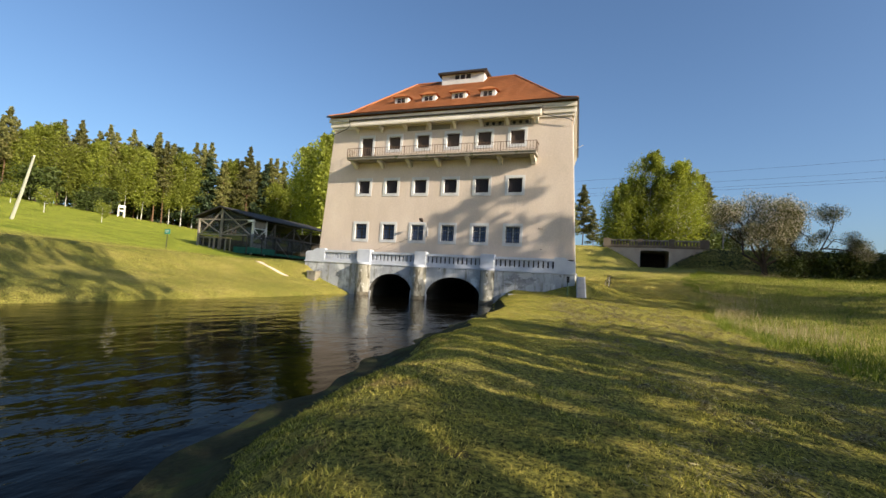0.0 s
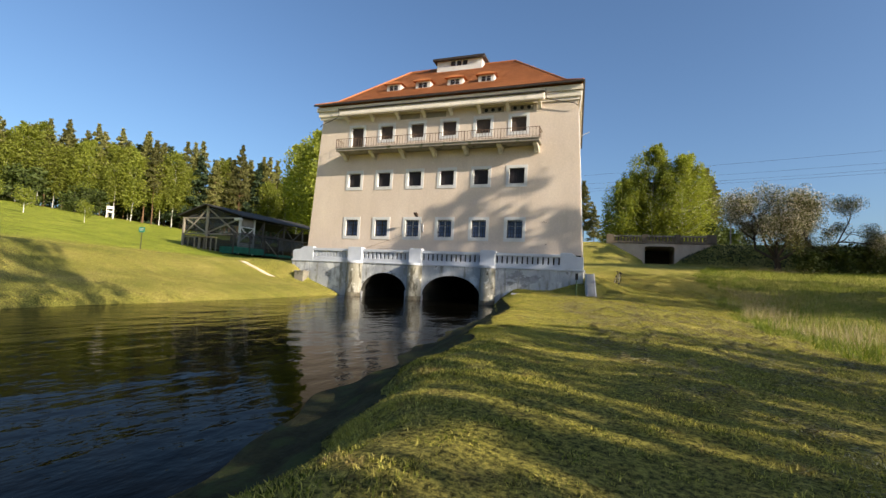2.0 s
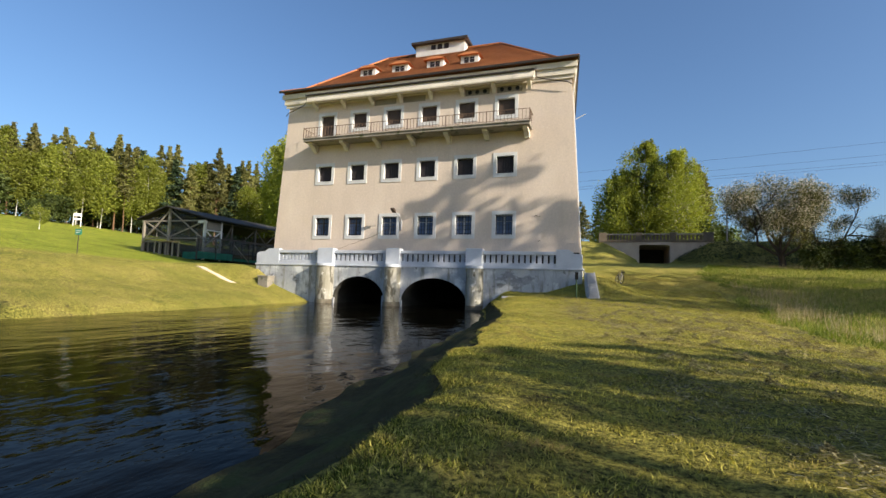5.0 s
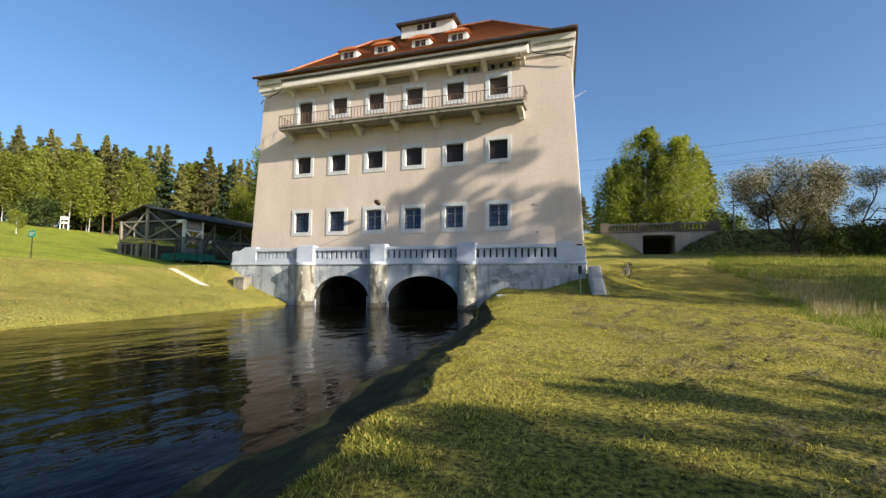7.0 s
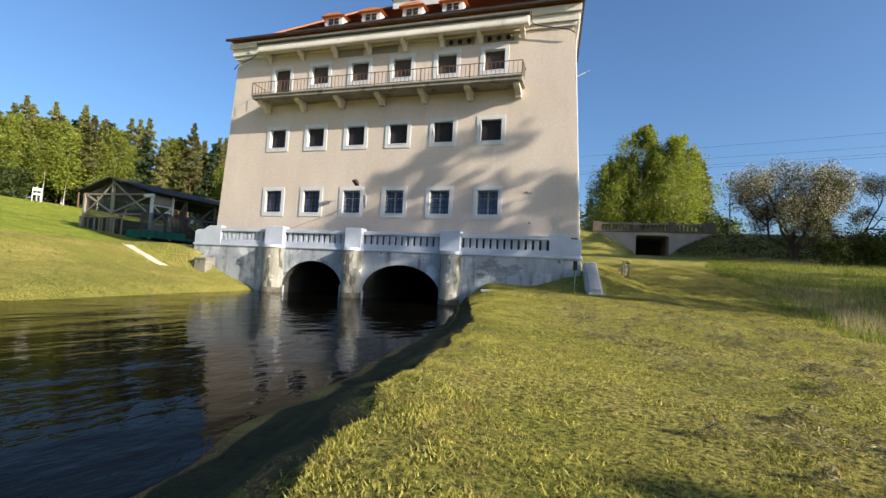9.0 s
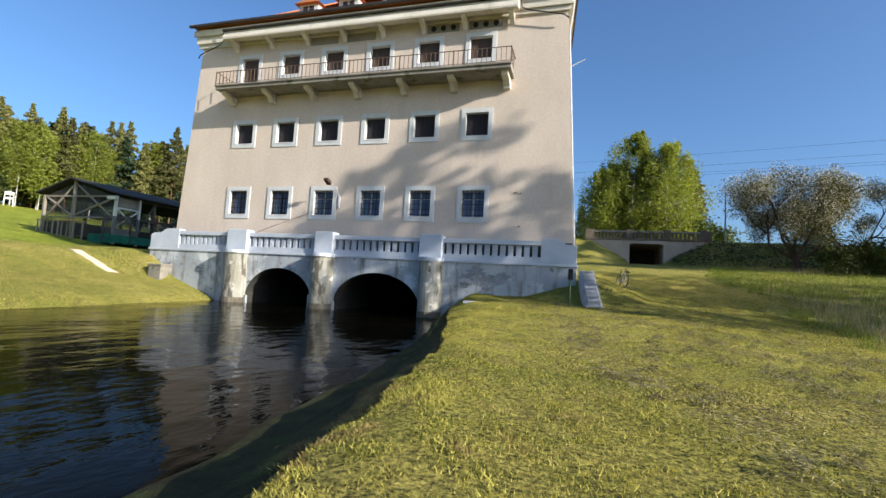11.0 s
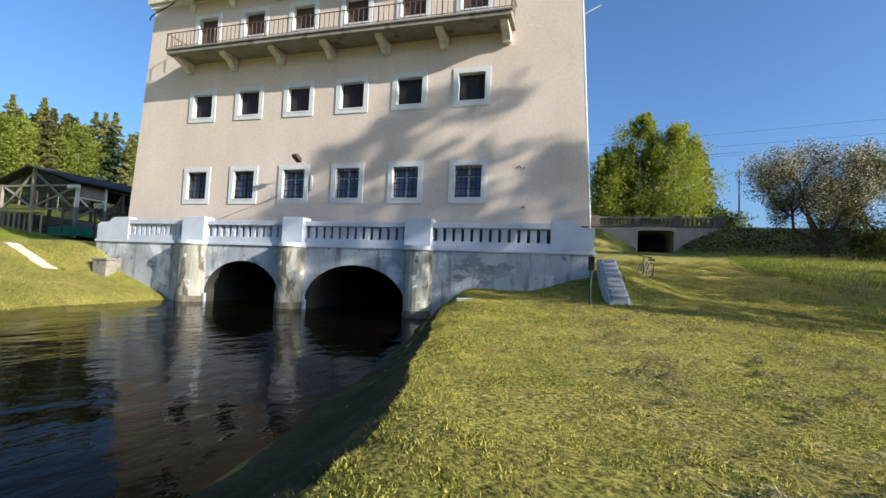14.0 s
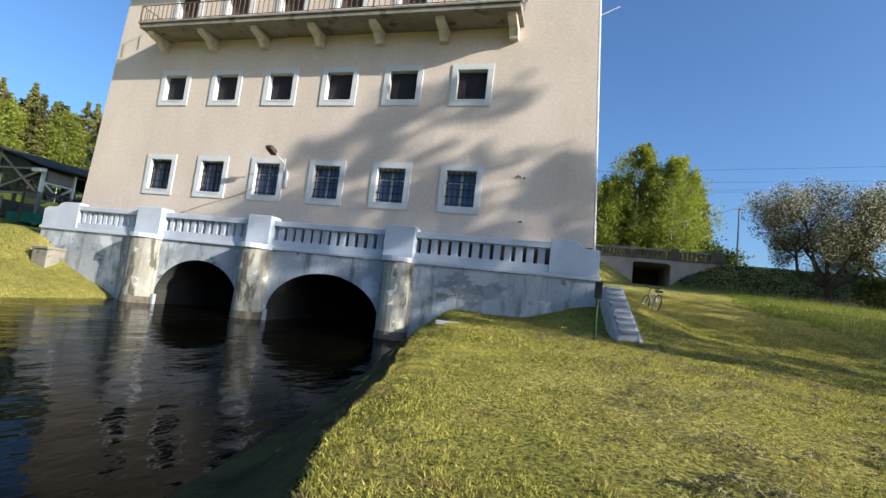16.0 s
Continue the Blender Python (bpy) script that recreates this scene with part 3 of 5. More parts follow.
    part("ledge", Shape().box(-21.05, 0.78, FRONT - 0.07, 0.0, LEDGE, LEDGE + 0.12), BALUSTRADE, wall, bevel=0.02)
    return wall


build_arch_wall()


def build_balustrade():
    b = thing("balustrade", "grey-white painted concrete balustrade along the mill ledge", "balustrade", at=(0, 0, 0))
    z0, z1 = LEDGE + 0.12, 5.14
    y0, y1 = FRONT - 0.02, FRONT + 0.26
    posts = [(-15.95, -14.79), (-11.02, -10.08), (-5.86, -4.84)]
    for a, c in posts:
        s = Shape().prism([(a, z0), (c, z0), (c, 5.26), (c - 0.05, 5.31), (a + 0.05, 5.31), (a, 5.26)], "y", FRONT - 0.24, FRONT + 0.34)
        part("post", s, BALUSTRADE, b, bevel=0.03)
    part("end_block", Shape().prism([(-0.68, z0), (0.72, z0), (0.72, 5.03), (0.30, 5.05), (0.18, 5.16), (0.02, 5.27), (-0.68, 5.28)], "y", FRONT - 0.06, FRONT + 0.32), BALUSTRADE, b, bevel=0.02)
    part("end_block", Shape().prism([(-20.95, z0), (-19.1, z0), (-19.1, 5.28), (-19.95, 5.27), (-20.1, 5.2), (-20.3, 5.06), (-20.75, 5.04), (-20.95, 4.95)], "y", FRONT - 0.06, FRONT + 0.32), BALUSTRADE, b, bevel=0.02)
    bal = Shape().box(-0.105, 0.105, -0.06, 0.06, 0, 0.50)
    for k in (-0.06, 0.0, 0.06):
        bal.box(k - 0.016, k + 0.016, -0.078, -0.058, 0.03, 0.44)
    bal.box(-0.115, 0.115, -0.085, 0.07, 0.45, 0.50)
    me = bal.mesh("baluster", BALUSTRADE)
    for (a, c), count in zip([(-19.1, -15.95), (-14.79, -11.02), (-10.08, -5.86), (-4.84, -0.68)], (11, 11, 12, 12)):
        part("plinth", Shape().box(a, c, y0, y1, z0, 4.50), BALUSTRADE, b, bevel=0.015)
        part("handrail", Shape().box(a, c, y0 - 0.03, y1 + 0.02, 4.98, z1 + 0.03), BALUSTRADE, b, bevel=0.02)
        for i in range(count):
            part("baluster", me, BALUSTRADE, b, at=(a + (c - a) * (i + 0.75) / (count + 0.5), FRONT + 0.12, 4.495))
    return b


build_balustrade()

# ---- the mill ----
mill = thing("mill_building", "four-storey beige plastered mill with an orange hipped tile roof", "building")
X0, X1, DEPTH, EAVE = -19.85, 0.02, 14.5, 16.45
COLS = [-3.86 - 2.52 * i for i in range(6)]
ROWS_Z = {1: (6.20, 7.48), 2: (9.94, 11.06), 3: (13.56, 14.66)}
HALF = 0.54


def edge_left(z):
    return -20.42 + 0.062 * (z - 4)


def edge_right(z):
    return 0.60 - 0.055 * (z - 4)


def build_walls():
    """The front wall with its openings leans in a little at both corners; the flanks run back from it."""
    holes = [(c - HALF, c + HALF, ROWS_Z[r][0] if not (r == 3 and i == 5) else 12.82, ROWS_Z[r][1]) for r in ROWS_Z for i, c in enumerate(COLS)]
    xs = sorted({X0, X1, *(v for h in holes for v in h[:2])})
    zs = sorted({3.9, EAVE, *(v for h in holes for v in h[2:])})
    at_x = lambda x, z: edge_left(z) if x == X0 else edge_right(z) if x == X1 else x
    bm = bmesh.new()
    known = {}

    def vert(x, y, z):
        p = (round(at_x(x, z), 5), y, round(z, 5))
        if p not in known:
            known[p] = bm.verts.new(p)
        return known[p]

    def quad(*q):
        bm.faces.new([vert(*p) for p in q])

    for xa, xb in zip(xs, xs[1:]):
        for za, zb in zip(zs, zs[1:]):
            if not any(h[0] - 1e-6 <= xa and xb <= h[1] + 1e-6 and h[2] - 1e-6 <= za and zb <= h[3] + 1e-6 for h in holes):
                quad((xa, 0, za), (xb, 0, za), (xb, 0, zb), (xa, 0, zb))
                quad((xa, 0.4, zb), (xb, 0.4, zb), (xb, 0.4, za), (xa, 0.4, za))
    for a, b, c, d in holes:
        xi, zi = [x for x in xs if a - 1e-6 <= x <= b + 1e-6], [z for z in zs if c - 1e-6 <= z <= d + 1e-6]
        for p, q in zip(xi, xi[1:]):
            quad((p, 0, c), (q, 0, c), (q, 0.4, c), (p, 0.4, c))
            quad((p, 0, d), (q, 0, d), (q, 0.4, d), (p, 0.4, d))
        for p, q in zip(zi, zi[1:]):
            quad((a, 0, p), (a, 0, q), (a, 0.4, q), (a, 0.4, p))
            quad((b, 0, p), (b, 0, q), (b, 0.4, q), (b, 0.4, p))
    bmesh.ops.recalc_face_normals(bm, faces=bm.faces)
    me = bpy.data.meshes.new("wall")
    bm.to_mesh(me)
    bm.free()
    me.materials.append(PLASTER)
    part("wall", me, PLASTER, mill)
    back = {X1: -1.3, X0: -19.6}
    for x, f, t in ((X1, edge_right, -0.4), (X0, edge_left, 0.4)):
        v = [(f(z) + k, y0, z) for z in (3.0, EAVE) for y0, k in ((0.02, 0.0), (0.02, t))] + [(back[x] + k, DEPTH, z) for z in (3.0, EAVE) for k in (0.0, t)]
        part("wall", Shape().add(v, [(0, 1, 3, 2), (4, 5, 7, 6), (0, 2, 6, 4), (1, 3, 7, 5), (0, 1, 5, 4), (2, 3, 7, 6)]), PLASTER, mill)
    # near-black band on the wall foot, visible between the balusters
    part("plinth", Shape().box(-20.3, 0.52, -0.03, -0.004, 4.1, 5.2), DARK_BAND, mill, "dark band along the wall foot behind the balustrade")
    part("wall", Shape().box(-19.6, -1.3, DEPTH - 0.4, DEPTH, 3.0, EAVE), PLASTER, mill)
    part("floor_slab", Shape().box(-19.2, -1.8, 0.45, DEPTH - 0.4, 3.9, 4.1), TUNNEL, mill)
    part("attic_floor", Shape().box(-19.2, -1.8, 0.45, DEPTH - 0.4, EAVE - 0.2, EAVE), TUNNEL, mill)


build_walls()


def window_parts(height_, door=False, grille=False, frame=FRAME, name="window"):
    """A window in the middle of its opening at the wall face: painted surround, casement, panes and, low down, an iron grille."""
    h, w, t = height_ / 2, HALF, 0.19

    def ring(x0, x1, z0, z1, k, ya, yb, closed):
        """A frame of one piece, k wide, open at the foot for a door."""
        o = [(x0, z0), (x0, z1), (x1, z1), (x1, z0)]
        i = [(x0 + k, z0 + (k if closed else 0)), (x0 + k, z1 - k), (x1 - k, z1 - k), (x1 - k, z0 + (k if closed else 0))]
        v = [(x, y, z) for y in (ya, yb) for x, z in o + i]
        f = []
        for j in range(4 if closed else 3):
            n = (j + 1) % 4
            f += [(j, n, 4 + n, 4 + j), (8 + j, 12 + j, 12 + n, 8 + n), (j, 8 + j, 8 + n, n), (4 + j, 4 + n, 12 + n, 12 + j)]
        if not closed:
            f += [(0, 4, 12, 8), (3, 11, 15, 7)]
        return Shape().add(v, f)

    top = part(name, ring(-w - t, w + t, -h - (0 if door else t), h + t, t + 0.004, -0.035, 0.010, not door), TRIM, mill, "white painted surround with a deep reveal")
    part("reveal", ring(-w + 0.001, w - 0.001, -h + (0 if door else 0.001), h - 0.001, 0.014, -0.030, 0.24, not door), TRIM, top)
    if not door:
        part("sill", Shape().box(-w + 0.012, w - 0.012, -0.05, 0.24, -h - 0.02, -h + 0.035), TRIM, top, bevel=0.008)
    if grille:
        part("casement", ring(-w + 0.015, w - 0.015, -h + 0.036, h - 0.015, 0.055, 0.2, 0.27, True), frame, top)
        part("mullion", Shape().box(-0.045, 0.045, 0.19, 0.265, -h + 0.09, h - 0.07), frame, top)
        part("transom", Shape().box(-w + 0.07, w - 0.07, 0.205, 0.26, 0.22, 0.28), frame, top)
        for sx in (-1, 1):
            for za, zb in ((-h + 0.10, 0.22), (0.28, h - 0.08)):
                x0, x1 = sorted((sx * 0.045, sx * (w - 0.07)))
                part("pane", Shape().box(x0, x1, 0.23, 0.238, za, zb), GLASS, top)
        g = Shape()
        for i in range(6):
            x = -w + 0.07 + (2 * w - 0.14) * i / 5
            g.box(x - 0.014, x + 0.014, 0.10, 0.118, -h + 0.035, h - 0.012)
        for i in range(5):
            z = -h + 0.14 + (2 * h - 0.28) * i / 4
            g.box(-w + 0.012, w - 0.012, 0.085, 0.10, z - 0.014, z + 0.014)
        part("grille", g, IRON, top, "black iron window grille")
    else:
        n = 7
        for i in range(n):
            x0, x1 = -w + 0.012 + (2 * w - 0.024) * i / n, -w + 0.012 + (2 * w - 0.024) * (i + 1) / n - 0.006
            part("board", Shape().box(x0, x1, 0.20, 0.235, -h, h - 0.012), BROWN if door or name == "balcony_window" else BOARD, top)
    return top


made = {}
for row, (za, zb) in ROWS_Z.items():
    for i, c in enumerate(COLS):
        place = pose(c, 0, (za + zb) / 2)
        if row == 3 and i == 5:
            o = window_parts(zb - 12.82, True, name="balcony_door")
            o.matrix_basis = pose(c, 0, (12.82 + zb) / 2)
            continue
        key = (row, i > 3) if row == 1 else (row, 0)
        if key not in made:
            made[key] = window_parts(zb - za, grille=row == 1, frame=BROWN if row == 1 and i > 3 else FRAME, name="balcony_window" if row == 3 else "window")
            made[key].matrix_basis = place
        else:
            copy_thing(made[key], place)

# roof: hipped, with a flatter foot
def roof_faces(s, ex, ey0, ey1, z):
    rx0, rx1, ry, rz = -15.7, -6.0, 7.4, 22.25
    a, b = X0 - ex, X1 + ex
    ring = [[(a, ey0, z), (b, ey0, z), (b - 1.3, ey1, z), (a + 0.6, ey1, z)]]
    i = 1.25
    ring.append([(a + i, ey0 + i, z + 0.62), (b - i, ey0 + i, z + 0.62), (b - 1.3 - i, ey1 - i, z + 0.62), (a + 0.6 + i, ey1 - i, z + 0.62)])
    v = ring[0] + ring[1] + [(rx0, ry, rz), (rx1, ry, rz)]
    s.add(v, [(0, 1, 5, 4), (1, 2, 6, 5), (2, 3, 7, 6), (3, 0, 4, 7), (4, 5, 9, 8), (5, 6, 9), (6, 7, 8, 9), (7, 4, 8), (3, 2, 1, 0)])


def roof_height(y):
    """The front slope's surface at y."""
    return 17.17 + (22.25 - 17.17) * (y - 0.75) / (7.4 - 0.75)


RY0, RY1 = -0.5, DEPTH + 0.2
rs = Shape()
roof_faces(rs, 0.35, RY0, RY1, EAVE + 0.10)
roof = part("roof", rs, ROOF, mill, "orange clay tile hipped roof")
# courses of tile on the front slope and on the sunny hip
def tile_courses(name, material, p):
    v = []
    rng = np.random.RandomState(4)
    for a, b, c, d in p:
        a, b, c, d = (Vector(q) for q in (a, b, c, d))
        n = (b - a).cross(d - a).normalized()
        up = (d - a + c - b).length / 2
        rows = max(2, int(up / 0.30))
        for r in range(rows):
            t0, t1 = r / rows, min(1.0, (r + 1.12) / rows)
            l0, r0, l1, r1 = a.lerp(d, t0), b.lerp(c, t0), a.lerp(d, t1), b.lerp(c, t1)
            k = max(1, int((r0 - l0).length / 0.34))
            for j in range(k):
                u0, u1 = j / k, (j + 0.97) / k
                lift = 0.045 + 0.012 * rng.rand()
                v += [l0.lerp(r0, u0) + n * lift, l0.lerp(r0, u1) + n * lift, l1.lerp(r1, u1) + n * 0.012, l1.lerp(r1, u0) + n * 0.012]
    ob = part(name, cards(name, np.array([tuple(q) for q in v]), 4, material), material, roof)
    tagged(ob, kind="stuff")


tile_courses("tiling", ROOF, [((X0 - 0.35 + 1.25, 0.75, 17.17), (X1 + 0.35 - 1.25, 0.75, 17.17), (-6.0, 7.4, 22.25), (-15.7, 7.4, 22.25)),
         ((X1 + 0.35 - 1.25, 0.75, 17.17), (X1 - 0.95 - 1.25, RY1 - 1.25, 17.17), (-6.0, 7.4, 22.25), (-6.0, 7.4, 22.25))])
tile_courses("eaves_tiling", ROOF, [((X0 - 0.35, RY0, EAVE + 0.1), (X1 + 0.35, RY0, EAVE + 0.1), (X1 + 0.35 - 1.25, 0.75, 17.17), (X0 - 0.35 + 1.25, 0.75, 17.17))])
for a, b in (((X0 + 0.9, 0.75, 17.19), (-15.7, 7.4, 22.28)), ((X1 - 0.9, 0.75, 17.19), (-6.0, 7.4, 22.28)), ((-15.7, 7.4, 22.28), (-6.0, 7.4, 22.28)),
             ((X0 - 0.35, RY0, EAVE + 0.12), (X0 + 0.9, 0.75, 17.19)), ((X1 + 0.35, RY0, EAVE + 0.12), (X1 - 0.9, 0.75, 17.19))):
    part("ridge_cap", Shape().tube([a, b], 0.09, 8), ROOF, roof)
part("gutter", Shape().box(X0 - 0.42, X1 + 0.42, RY0 - 0.12, RY0 + 0.02, EAVE, EAVE + 0.13), TIN, roof, "dark tin gutter", bevel=0.03)
part("gutter", Shape().beam((X1 + 0.38, RY0, EAVE + 0.06), (X1 - 0.92, RY1, EAVE + 0.06), 0.13), TIN, roof)

# dormers
def build_dormer():
    w, h = 0.62, 0.52
    d = part("dormer", Shape().box(-w, w, 0, 1.6, -0.25, h), TRIM, mill, "small white dormer with a paired window")
    part("dormer_roof", Shape().add([(-w - 0.2, -0.25, h - 0.02), (w + 0.2, -0.25, h - 0.02), (w + 0.2, 1.9, h + 0.1), (-w - 0.2, 1.9, h + 0.1), (-w * 0.55, -0.1, h + 0.24), (w * 0.55, -0.1, h + 0.24), (w * 0.55, 1.9, h + 0.34), (-w * 0.55, 1.9, h + 0.34)],
                                    [(0, 3, 2, 1), (0, 1, 5, 4), (1, 2, 6, 5), (2, 3, 7, 6), (3, 0, 4, 7), (4, 5, 6, 7)]), ROOF, d, "orange tile cap")
    for x in (-0.2, 0.2):
        part("dormer_pane", Shape().box(x - 0.16, x + 0.16, -0.012, 0.02, 0.02, 0.40), BOARD, d)
        part("glazing_bar", Shape().box(x - 0.16, x + 0.16, -0.022, -0.012, 0.245, 0.257), TRIM, d)
    return d


dormer = build_dormer()
dormer.matrix_basis = pose(-14.78, 2.3, roof_height(2.3) + 0.04)
for x in (-12.2, -9.5, -7.0):
    copy_thing(dormer, pose(x, 2.3, roof_height(2.3) + 0.04))

lantern = part("lantern", Shape().box(-12.75, -8.65, 6.4, 8.4, 21.0, 22.42), TRIM, mill, "white ridge lantern with dark openings")
part("lantern_roof", Shape().add([(-13.05, 6.05, 22.60), (-8.35, 6.05, 22.60), (-8.35, 8.7, 22.60), (-13.05, 8.7, 22.60), (-11.8, 7.4, 23.15), (-9.6, 7.4, 23.15), (-13.05, 6.05, 22.42), (-8.35, 6.05, 22.42), (-8.35, 8.7, 22.42), (-13.05, 8.7, 22.42)],
                                 [(0, 1, 5, 4), (1, 2, 5), (2, 3, 4, 5), (3, 0, 4), (6, 7, 1, 0), (7, 8, 2, 1), (8, 9, 3, 2), (9, 6, 0, 3), (9, 8, 7, 6)]), TIN, lantern, "dark tin cap of the lantern")
for x in (-11.25, -10.7, -10.15):
    part("lantern_opening", Shape().box(x - 0.2, x + 0.2, 6.37, 6.42, 21.95, 22.36), BOARD, lantern)

# cornice
for y, za, zb in ((-0.10, 15.45, 15.66), (-0.20, 15.66, 16.05), (-0.32, 16.05, 16.40)):
    part("cornice", Shape().prism([(X0 + y + 0.02, y), (X1 - y - 0.02, y), (X1 - y - 1.3, DEPTH), (X1 - 1.3, DEPTH), (X1 - 0.1, -0.002), (X0, -0.002)], "z", za, zb), CORNICE, mill, bevel=0.02)
canopy = part("canopy", Shape().prism([(-0.33, 15.48), (-0.78, 15.44), (-0.80, 15.52), (-0.70, 15.90), (-0.33, 15.98)], "x", -17.75, -2.12), CORNICE, mill, "projecting rendered hood below the eaves")
part("canopy_edge", Shape().box(-17.8, -2.06, -0.84, -0.62, 15.90, 15.97), TIN, canopy)
for x in (-17.3, -15.1, -12.95, -10.85, -8.75, -6.65, -4.62, -2.45):
    part("canopy_bracket", Shape().prism([(-0.10, 15.46), (-0.68, 15.46), (-0.60, 15.34), (-0.30, 15.22), (-0.10, 14.98)], "x", x - 0.11, x + 0.11), CORNICE, canopy)
for i, x in enumerate((-12.05, -9.98, -5.72, -3.68)):
    # panel coloured dark for the shade under the hood
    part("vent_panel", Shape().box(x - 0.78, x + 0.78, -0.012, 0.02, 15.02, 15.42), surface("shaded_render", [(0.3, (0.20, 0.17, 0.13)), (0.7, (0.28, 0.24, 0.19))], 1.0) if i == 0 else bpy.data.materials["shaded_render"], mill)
    if i > 1:
        for k in (-0.48, 0.0, 0.48):
            part("vent_hole", Shape().tube([(x + k, -0.05, 15.22), (x + k, 0.0, 15.22)], 0.13, 12), IRON, mill)

# balcony
def build_balcony():
    xa, xb, yo, z = -17.55, -2.25, -1.15, 12.52
    b = part("balcony", Shape().box(xa, xb, yo, -0.002, z, z + 0.16), MOSSY_CONCRETE, mill, "long weathered concrete balcony", bevel=0.02)
    part("slab_lip", Shape().box(xa - 0.04, xb + 0.04, yo - 0.06, yo + 0.10, z + 0.16, z + 0.24), MOSSY_CONCRETE, b, bevel=0.02)
    me = Shape().prism([(-0.002, z - 0.001), (-0.92, z - 0.001), (-0.86, z - 0.14), (-0.45, z - 0.24), (-0.22, z - 0.42), (-0.20, z - 0.5), (-0.002, z - 0.5)], "x", -0.15, 0.15).mesh("bracket", CORNICE, 0.015)
    for i in range(7):
        part("bracket", me, CORNICE, b, at=(xa + 0.32 + (xb - xa - 0.62) * i / 6, 0, 0))
    top, low = 13.46, z + 0.32
    rail = Shape().box(xa, xb, yo - 0.015, yo + 0.015, top - 0.03, top)
    rail.box(xa - 0.015, xa + 0.015, yo, -0.01, top - 0.03, top).box(xb - 0.015, xb + 0.015, yo, -0.01, top - 0.03, top)
    rail.box(xa, xb, yo - 0.01, yo + 0.01, low - 0.02, low)
    part("top_rail", rail, RUST, b, "rusty steel handrail")
    bar = Shape().box(-0.011, 0.011, -0.011, 0.011, low, top - 0.03).mesh("bar", RUST)
    post = Shape().box(-0.022, 0.022, -0.022, 0.022, z + 0.2, top).mesh("rail_post", RUST)
    n = 72
    for i in range(n + 1):
        x = xa + (xb - xa) * i / n
        part("rail_post" if i % 12 == 0 else "bar", post if i % 12 == 0 else bar, RUST, b, at=(x, yo, 0))
    for x in (xa, xb):
        for k in range(1, 4):
            part("bar", bar, RUST, b, at=(x, yo + 0.25 * k, 0))
    return b


build_balcony()

# downpipes and wires on the wall
pipe = part("downpipe", Shape().tube([(X1 + 0.25, -0.06, EAVE - 0.1), (X1 + 0.14, 0.10, 15.3), (edge_right(14.6) + 0.05, 0.12, 14.6), (edge_right(4.4) + 0.05, 0.12, 4.4)], 0.035, 8), TRIM, mill, "thin white downpipe at the corner")
part("downpipe", Shape().tube([(-2.05, -0.45, 16.2), (-2.0, -0.40, 15.6), (-1.7, -0.30, 15.5), (-0.2, -0.28, 15.15), (0.05, -0.2, 15.0)], 0.03, 8), TIN, mill)
part("downpipe", Shape().tube([(-18.1, -0.45, 16.2), (-18.0, -0.4, 15.7), (-18.3, -0.30, 15.45), (-19.6, -0.28, 15.0), (-19.8, -0.2, 14.85)], 0.03, 8), TIN, mill)
rod = part("wall_rod", Shape().tube([(0.2, 0.5, 13.15), (0.78, 0.5, 13.42)], 0.02, 6), TRIM, mill, "thin white rod sticking out from the corner")
lamp = thing("wall_lamp", "dark street lamp head on a bent arm on the mill wall", "lamp", at=(-10.54, 0, 7.17))
part("arm", Shape().tube([(0, -0.06, -0.55), (0, -0.06, 0.05), (-0.06, -0.25, 0.30), (-0.22, -0.65, 0.55)], 0.02, 8), FRAME, lamp)
part("head", Shape().prism([(-0.62, 0.42), (-0.98, 0.56), (-1.02, 0.66), (-0.92, 0.72), (-0.62, 0.62)], "x", -0.36, -0.12), BROWN, lamp, bevel=0.03)
part("plate", Shape().box(-0.05, 0.05, -0.06, -0.001, -0.6, 0.0), FRAME, lamp)
part("wire", Shape().tube([(-10.54, -0.02, 6.95), (-11.2, -0.02, 6.75), (-12.6, -0.05, 6.15), (-14.3, -0.02, 5.6), (-15.4, -0.02, 5.2)], 0.008, 5), RUST, mill, "thin cable on the wall")
for x, z, r in ((-1.95, 7.32, 0.09), (-1.75, 7.3, 0.03), (-1.75, 5.85, 0.06)):
    part("old_hook", Shape().tube([(x - r, -0.02, z), (x, -0.05, z + r * 0.6), (x + r, -0.02, z)], 0.02, 5), TIN, mill)


# ---- stairs, post, bicycle and outlet by the mill ----
def build_stairs():
    st = thing("garden_stairs", "pale concrete steps between sloping cheek walls", "stairs")
    w, run, za, zb, n = 0.56, 2.4, 4.02, 2.78, 8
    for i in range(n):
        y, z = -run * i / n, za + (zb - za) * i / n
        part("step", Shape().box(0.07, w - 0.07, y - run / n - 0.07, y + 0.1, z - 0.055, z).box(0.07, w - 0.07, y - run / n, y + 0.1, z - 0.5, z - 0.05), PALE_CONCRETE, st)
    for a in (0, w - 0.07):
        part("cheek", Shape().prism([(0.15, za + 0.06), (0.15, za - 0.7), (-run - 0.1, zb - 0.5), (-run - 0.1, zb - 0.06)], "x", a, a + 0.07), PALE_CONCRETE, st, bevel=0.012)
    st.matrix_basis = pose(0.84, -0.95, 0, 0, 0, 6.4)
    return st


build_stairs()

gauge = thing("meter_post", "thin green steel post with a small dark box", "post", at=(0.60, -4.0, height(0.60, -4.0) - 0.1))
part("post", Shape().tube([(0, 0, 0), (0.0, 0, 1.3)], 0.028, 8), surface("green_post", [(0.3, (0.03, 0.06, 0.035)), (0.7, (0.06, 0.10, 0.05))], 6.0), gauge)
part("box", Shape().box(-0.07, 0.09, -0.06, 0.06, 1.02, 1.38), IRON, gauge, bevel=0.015)


